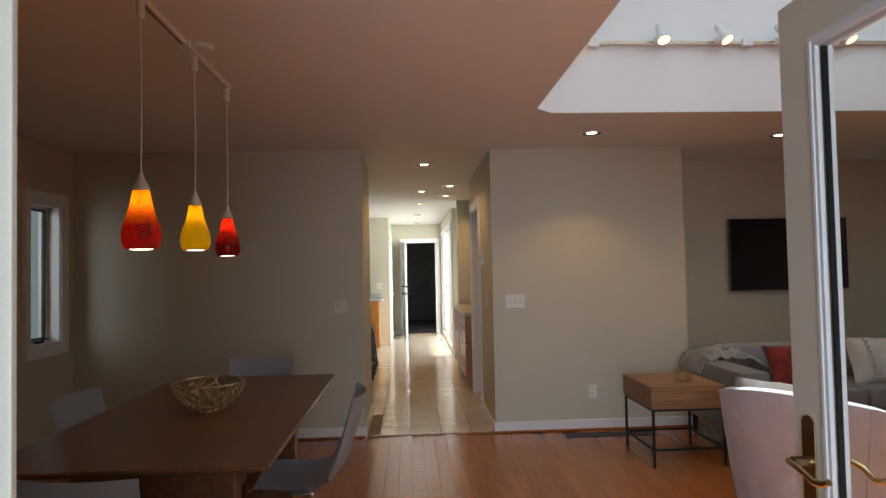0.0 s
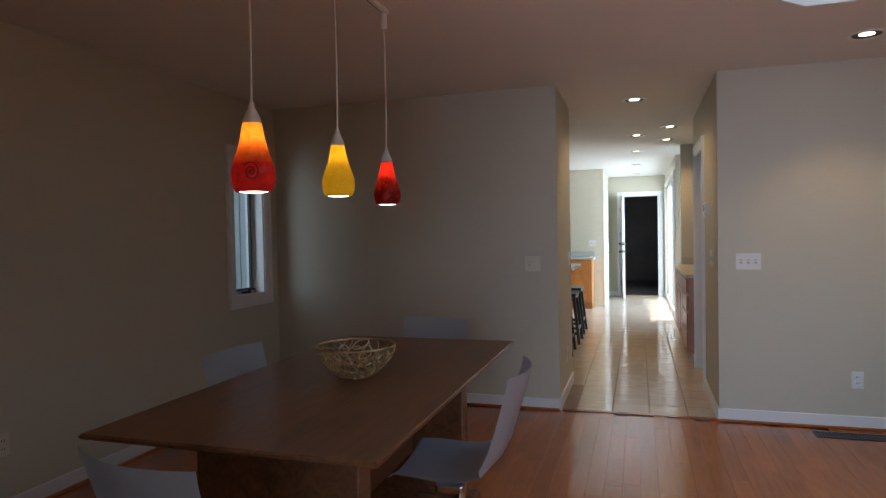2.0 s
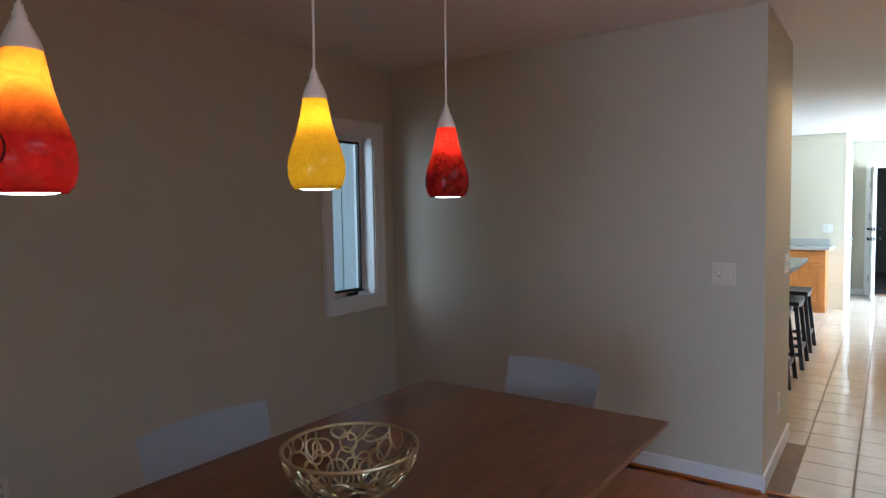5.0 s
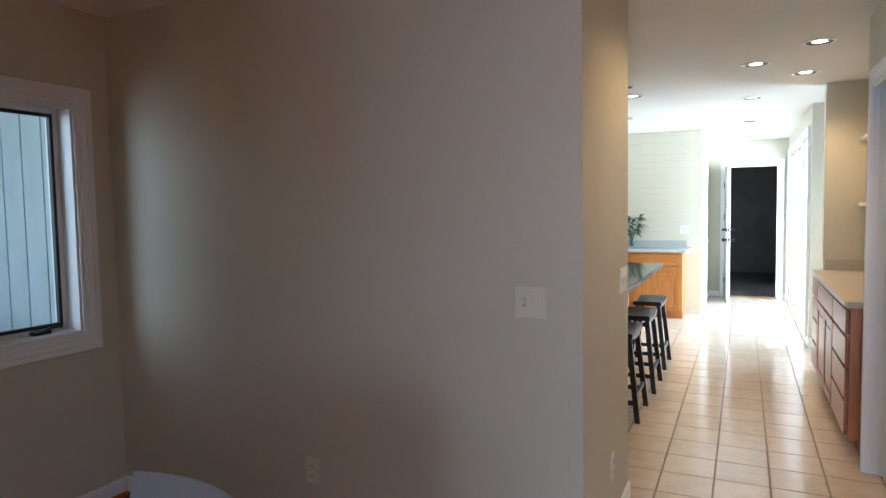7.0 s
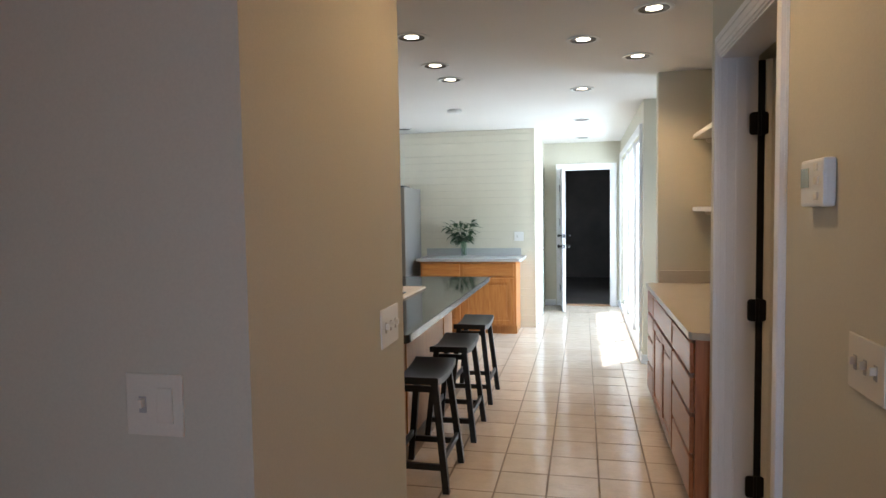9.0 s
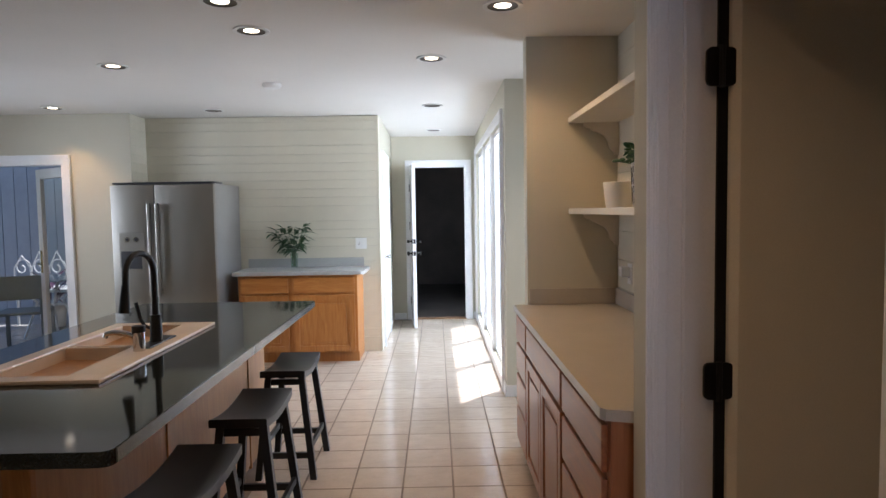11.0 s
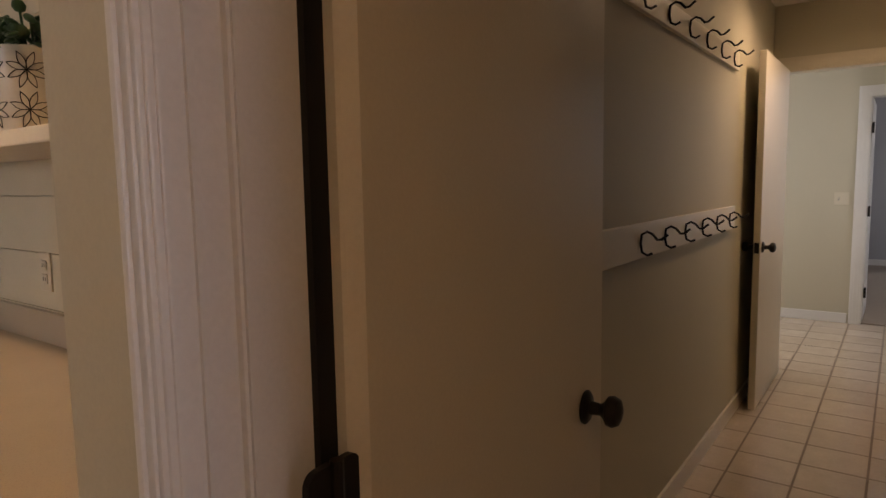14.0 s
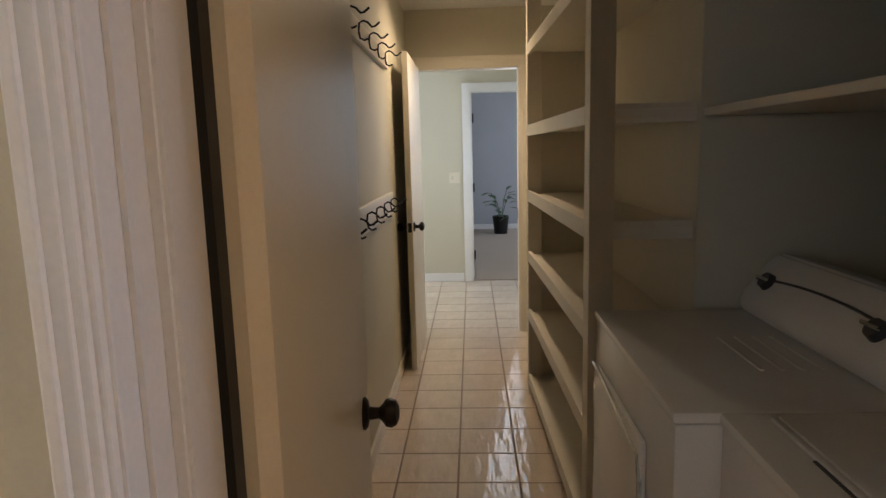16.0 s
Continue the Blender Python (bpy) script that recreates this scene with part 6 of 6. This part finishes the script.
# bedroom plant
bp = thing("potted_plant", pose(11.35, 7.30, 0.004), "leafy green plant in a black pot on the carpet", "potted plant")
part("pot", lathe(bmesh.new(), [(0.001, 0), (0.11, 0), (0.14, 0.30), (0.13, 0.30), (0.10, 0.03), (0.001, 0.03)], 24), M_BLACK, bp, "", True)
part("soil", lathe(bmesh.new(), [(0.001, 0.27), (0.128, 0.27)], 20), M_SOIL, bp)
rnd = random.Random(11)
for k in range(5):
    a = 2 * math.pi * k / 5 + 0.5
    tip = Vector((0.16 * math.cos(a), 0.16 * math.sin(a), rnd.uniform(0.42, 0.75)))
    bm = bmesh.new()
    tube(bm, [(0.02 * math.cos(a), 0.02 * math.sin(a), 0.26), tip * 0.6 + Vector((0, 0, 0.15)), tip], 0.006, 6)
    stm = part("stem", bm, M_LEAF, bp)
    for j in range(4):
        b2 = bmesh.new()
        aa = a + rnd.uniform(-1.3, 1.3)
        leaf_shape(b2, tip - Vector((0, 0, 0.07 * j)), (math.cos(aa), math.sin(aa), rnd.uniform(0.0, 0.8)), rnd.uniform(0.15, 0.22), 0.085)
        part("leaf", b2, M_LEAF, stm)

# ---- garage, dark ----
gs = thing("garage_rack", pose(1.0, 15.9, 0), "dark metal storage rack in the unlit garage", "rack")
for x in (0.0, 0.5):
    for y in (0.0, 1.6):
        bm = bmesh.new()
        cyl(bm, 0.012, (x, y, 0), (x, y, 1.9), 8)
        part("post", bm, M_STEEL, gs, "", True)
for z in (0.3, 0.8, 1.3, 1.8):
    part("shelf", boxes((-0.02, 0.52, -0.02, 1.62, z, z + 0.02)), M_DARKSTEEL, gs)

# ---- outside ----
def siding(name, m, length, height, mat, label, pitch=0.2):
    root = tagged(new(name), label, "exterior wall", kind="structure")
    root.matrix_world = m
    part("backing", boxes((0, length, 0.012, 0.05, -0.15, height)), mat, root)
    me = finish(boxes((0, pitch - 0.012, 0, 0.014, -0.15, height), bev=0.003), "board", mat)
    for k in range(int(length / pitch)):
        ob = new("board", me)
        ob.parent, ob.location = root, (k * pitch, 0, 0)
    return root


siding("siding_dining", pose(-4.62, 6.46, 0), 2.0, 2.9, M_SIDING, "pale grey vertical board siding")
siding("siding_patio", pose(-9.4, 16.0, 0), 7.4, 3.4, M_SIDINGBLUE, "blue-grey vertical board siding across the patio")
structure("eaves", boxes((-3.1, -2.64, 1.0, 6.46, 2.56, 2.66), (-5.6, -2.3, 12.78, 13.3, 2.5, 2.62)), M_TRIM, "white roof eaves", "roof")
structure("roof_cover", boxes((-5.1, 1.06, 1.0, 15.2, 2.66, 2.75), (1.06, 1.25, 5.25, 15.2, 2.66, 2.75), (1.25, 7.7, 5.25, 11.42, 2.66, 2.75), (5.4, 12.3, 1.0, 10.3, 2.66, 2.75), (7.6, 12.3, 4.7, 10.3, 2.6, 2.66)), M_SIDINGBLUE, "flat grey roof", "roof")
# deck rail
rl = thing("deck_railing", pose(-5.2, 5.9, -0.16), "white painted deck railing", "railing")
part("top_rail", boxes((-1.5, 1.5, -0.06, 0.06, 1.00, 1.05), bev=0.005), M_TRIM, rl)
part("bottom_rail", boxes((-1.5, 1.5, -0.03, 0.03, 0.12, 0.18), bev=0.004), M_TRIM, rl)
for k in range(22):
    part("baluster", boxes((-1.46 + 0.138 * k, -1.42 + 0.138 * k, -0.02, 0.02, 0.18, 1.0)), M_TRIM, rl)
for x in (-1.5, 0, 1.46):
    part("post", boxes((x - 0.05, x + 0.05, -0.05, 0.05, 0, 1.1), bev=0.005), M_TRIM, rl)


def tree(m, height, spread, seed, label, clumps=70, per=26):
    rn = random.Random(seed)
    t = thing("tree", m, label, "tree")
    bm = bmesh.new()
    tube(bm, [(0, 0, 0), (0.06, 0.03, height * 0.25), (-0.05, 0.02, height * 0.5), (0.04, 0, height * 0.8)], 0.11, 9)
    limbs = []
    for k in range(9):
        a, z = rn.uniform(0, 6.28), height * rn.uniform(0.15, 0.75)
        tip = Vector((math.cos(a) * spread * rn.uniform(0.4, 0.9), math.sin(a) * spread * rn.uniform(0.4, 0.9), z + height * rn.uniform(0.05, 0.25)))
        tube(bm, [(0, 0, z), tip * 0.5 + Vector((0, 0, z * 0.5)), tip], 0.035, 6)
        limbs.append(tip)
    part("trunk", bm, M_BARK, t, "", True)
    verts, faces = [], []
    for k in range(clumps):
        c = rn.choice(limbs) + Vector((rn.gauss(0, 0.28), rn.gauss(0, 0.28), rn.gauss(0, 0.2))) * spread
        c.z = max(0.15, c.z)
        for j in range(per):
            p = c + Vector((rn.gauss(0, 0.17), rn.gauss(0, 0.17), rn.gauss(0, 0.13)))
            d = Vector((rn.gauss(0, 1), rn.gauss(0, 1), rn.gauss(-0.2, 0.6))).normalized()
            s = d.orthogonal().normalized() * 0.028
            q = len(verts)
            verts += [p, p + d * 0.05 + s, p + d * 0.11, p + d * 0.05 - s]
            faces.append((q, q + 1, q + 2, q + 3))
    me = bpy.data.meshes.new("crown")
    me.from_pydata(verts, [], faces)
    me.materials.append(M_TREELEAF)
    cr = new("crown", me)
    cr.parent = t
    return t


for x, y, h, s, sd in ((-8.5, 6.6, 5.0, 2.0, 1), (-8.0, 8.4, 5.5, 2.2, 2), (-7.2, 10.4, 4.6, 1.8, 3), (-10.5, 5.0, 6.0, 2.4, 4), (-10.8, 8.0, 6.2, 2.4, 8), (-6.2, 19.5, 5.5, 2.3, 5), (-9.5, 19.0, 6.0, 2.5, 6)):
    tree(pose(x, y, -0.16), h, s, sd, "leafy green tree beyond the house")

# patio furniture
pl = thing("patio_table", pose(-4.25, 14.2, -0.03), "round glass patio table on a white metal base", "table")
bm = bmesh.new()
cyl(bm, 0.50, (0, 0, 0.73), (0, 0, 0.742), 40)
part("glass_top", bm, m_plain("patio_glass", (0.30, 0.40, 0.42), 0.08), pl, "greenish glass top", True)
for k in range(4):
    a = math.radians(45 + 90 * k)
    bm = bmesh.new()
    tube(bm, [(0.36 * math.cos(a), 0.36 * math.sin(a), 0.73), (0.14 * math.cos(a), 0.14 * math.sin(a), 0.45), (0.30 * math.cos(a), 0.30 * math.sin(a), 0.0)], 0.014, 8)
    part("leg", bm, M_TRIM, pl, "white metal leg", True)
M_SAGE = m_plain("patio_chair_grey", (0.22, 0.26, 0.27), 0.5, var=0.05)


def patio_chair(m):
    c = thing("patio_chair", m, "grey-green moulded patio chair beside the table", "chair", "patio chairs")
    part("seat", boxes((-0.24, 0.24, -0.24, 0.24, 0.43, 0.46), bev=0.01), M_SAGE, c)
    bm = boxes((-0.25, 0.25, -0.275, -0.25, 0.60, 0.86), bev=0.01)
    part("backrest", bm, M_SAGE, c)
    for x in (-0.22, 0.22):
        for y in (-0.22, 0.22):
            part("leg", boxes((x - 0.018, x + 0.018, y - 0.018, y + 0.018, 0, 0.43)), M_SAGE, c)
        part("back_post", boxes((x - 0.018, x + 0.018, -0.262, -0.235, 0.44, 0.62)), M_SAGE, c)
    return c


patio_chair(pose(-4.08, 13.45, -0.03, 0, 0, 20))
bn = thing("scroll_bench", pose(-4.62, 14.95, -0.03) @ Matrix.Scale(1.2, 4), "white wrought-iron bench with scrolled back", "bench")
part("seat", boxes((-0.6, 0.6, -0.25, 0.2, 0.42, 0.45), bev=0.006), M_TRIM, bn)
for x in (-0.56, 0.56):
    for y in (-0.22, 0.18):
        bm = bmesh.new()
        cyl(bm, 0.014, (x, y, 0), (x, y, 0.43), 8)
        part("leg", bm, M_TRIM, bn)
for k in range(6):
    x = -0.5 + 0.2 * k
    bm = bmesh.new()
    tube(bm, [(x + 0.10 * (1 - s / 16) * math.cos(0.55 * s), 0.2, 0.66 + 0.11 * (1 - s / 18) * math.sin(0.55 * s)) for s in range(16)], 0.008, 6)
    part("scroll", bm, M_TRIM, bn, "", True)
    bm = bmesh.new()
    tube(bm, [(x - 0.1, 0.2, 0.44), (x - 0.09, 0.2, 0.66), (x, 0.2, 0.80 + 0.05 * math.sin(k)), (x + 0.09, 0.2, 0.66), (x + 0.1, 0.2, 0.44)], 0.009, 6)
    part("scroll", bm, M_TRIM, bn, "", True)
pu = thing("potted_plant", pose(-4.62, 14.85, -0.03), "purple-leaved plant in a white pot on the patio", "potted plant")
part("pot", lathe(bmesh.new(), [(0.001, 0), (0.13, 0), (0.17, 0.32), (0.15, 0.32), (0.12, 0.05), (0.001, 0.05)], 24), M_POT, pu, "", True)
part("soil", lathe(bmesh.new(), [(0.001, 0.29), (0.15, 0.29)], 20), M_SOIL, pu)
rnd = random.Random(21)
for k in range(26):
    bm = bmesh.new()
    a = rnd.uniform(0, 6.28)
    leaf_shape(bm, (0.03 * math.cos(a), 0.03 * math.sin(a), 0.3 + rnd.uniform(0, 0.35)), (math.cos(a), math.sin(a), rnd.uniform(0.3, 1.6)), rnd.uniform(0.3, 0.5), 0.06, 0.3)
    part("leaf", bm, M_PURPLE, pu)
# glazed patio door leaf, open outwards, and its casing
casing_frame("casing_patio", "x", 12.66, -1, -4.61, -3.13, 1.96, M_TRIM, 0.09)
jamb("jamb_patio", "x", 12.658, 12.782, -4.62, -3.12, 1.97, M_TRIM)
pdl = thing("door_8", pose(-3.15, 12.80, 0.0, 0, 0, 143), "white glazed patio door standing open", "door")
pdl["kind"] = "structure"
bm = boxes((0, 0.10, -0.02, 0.02, 0.01, 1.95), (0.62, 0.72, -0.02, 0.02, 0.01, 1.95), (0.10, 0.62, -0.02, 0.02, 0.01, 0.22), (0.10, 0.62, -0.02, 0.02, 1.85, 1.95), bev=0.003)
part("door_frame", bm, M_TRIM, pdl)
g = part("pane", boxes((0.09, 0.63, -0.003, 0.003, 0.2, 1.88)), M_GLASS, pdl)
g.visible_shadow = False
bm = boxes((0.655, 0.685, 0.02, 0.028, 0.86, 1.10), (0.655, 0.685, -0.028, -0.02, 0.86, 1.10), bev=0.003)
tube(bm, [(0.67, 0.03, 0.96), (0.67, 0.06, 0.96), (0.58, 0.06, 0.95)], 0.009, 8)
part("handle", bm, M_BRASS, pdl, "brass handle")

# ---- floors, piece by piece ----
rnd = random.Random(2)
PW = 0.092
plank_meshes = {}


def plank_mesh(n):
    if n not in plank_meshes:
        L = n * 0.1 - 0.0007
        plank_meshes[n] = finish(boxes((0, PW - 0.0007, 0, L, -0.012, 0), bev=0.0006), "plank", M_PLANK)
    return plank_meshes[n]


rest, count = [], 0
x = -2.64
while x < 6.5:
    y = 1.32 - rnd.random() * 0.9
    y1 = 6.238 if x < 2.7 else 6.96
    while y < y1:
        n = rnd.choice((4, 5, 6, 7, 8, 9, 11))
        a, L = y, n * 0.1
        if a < 1.3:
            n = int(max(1, (a + L - 1.3) / 0.1))
            a = a + L - n * 0.1
        if a + n * 0.1 > y1:
            n = int((y1 - a) / 0.1)
        if n >= 1:
            near = -0.3 < x < 2.3 and a > 2.2
            if near and count < 300:
                ob = new("plank", plank_mesh(n))
                ob.parent, ob.location = FLOOR_WOOD, (x, a, 0)
                count += 1
            else:
                rest.append((x, a, n * 0.1))
        y += L
    x += PW
bm_v, bm_f = [], []
for x, a, L in rest:
    q = len(bm_v)
    x1, y1 = x + PW - 0.0007, a + L - 0.0007
    bm_v += [(x, a, -0.012), (x1, a, -0.012), (x1, y1, -0.012), (x, y1, -0.012), (x, a, 0), (x1, a, 0), (x1, y1, 0), (x, y1, 0)]
    bm_f += [tuple(q + i for i in f) for f in ((4, 5, 6, 7), (0, 1, 5, 4), (1, 2, 6, 5), (2, 3, 7, 6), (3, 0, 4, 7))]
me = bpy.data.meshes.new("plank_field")
me.from_pydata(bm_v, [], bm_f)
me.materials.append(M_PLANKFIELD)
ob = tagged(new("plank_field", me), kind="stuff")
ob.parent = FLOOR_WOOD
structure("trim_threshold", boxes((XL, XR, 6.225, 6.266, -0.003, 0.004), bev=0.002), M_PLANK, "oak threshold strip between wood and tile", "trim")

TX, TY, TP = 0.029, 6.264, 0.2655
tile_me = finish(boxes((0, TP - 0.009, 0, TP - 0.009, -0.006, 0.0), bev=0.0022), "tile", M_TILE)
rest, count = [], 0


def in_tiles(x, y):
    c = x + TP / 2
    d = y + TP / 2
    if -4.9 < c < 1.1 and 6.29 < d < 14.92:
        return not (c < XL and 6.2 < d < 7.1) and not (c > XR + 0.1 and 8.19 < d < 15) and not (-1.3 < c < -0.6 and 8.1 < d < 10.3)
    if 1.0 <= c < 1.6 and 10.2 < d < 11.35:
        return True
    return 1.05 < c < 7.5 and 6.4 < d < 9.5 and not (d > 8.3 and c < 5.6)


for i in range(-20, 30):
    for j in range(-1, 34):
        x, y = TX + i * TP, TY + j * TP
        if not in_tiles(x, y):
            continue
        near = (-0.3 < x < 1.0 and 6.2 < y < 13.5) or (1.0 <= x < 5.6 and 7.3 < y < 8.2)
        if near and count < 300:
            ob = new("tile", tile_me)
            ob.parent, ob.location = FLOOR_TILE, (x, y, 0)
            count += 1
        else:
            rest.append((x, y))
bm_v, bm_f = [], []
for x, y in rest:
    q = len(bm_v)
    x1, y1 = x + TP - 0.009, y + TP - 0.009
    b = 0.002
    bm_v += [(x, y, -0.006), (x1, y, -0.006), (x1, y1, -0.006), (x, y1, -0.006), (x + b, y + b, 0), (x1 - b, y + b, 0), (x1 - b, y1 - b, 0), (x + b, y1 - b, 0)]
    bm_f += [tuple(q + i for i in f) for f in ((4, 5, 6, 7), (0, 1, 5, 4), (1, 2, 6, 5), (2, 3, 7, 6), (3, 0, 4, 7))]
me = bpy.data.meshes.new("tile_field")
me.from_pydata(bm_v, [], bm_f)
me.materials.append(M_TILE)
ob = tagged(new("tile_field", me), kind="stuff")
ob.parent = FLOOR_TILE
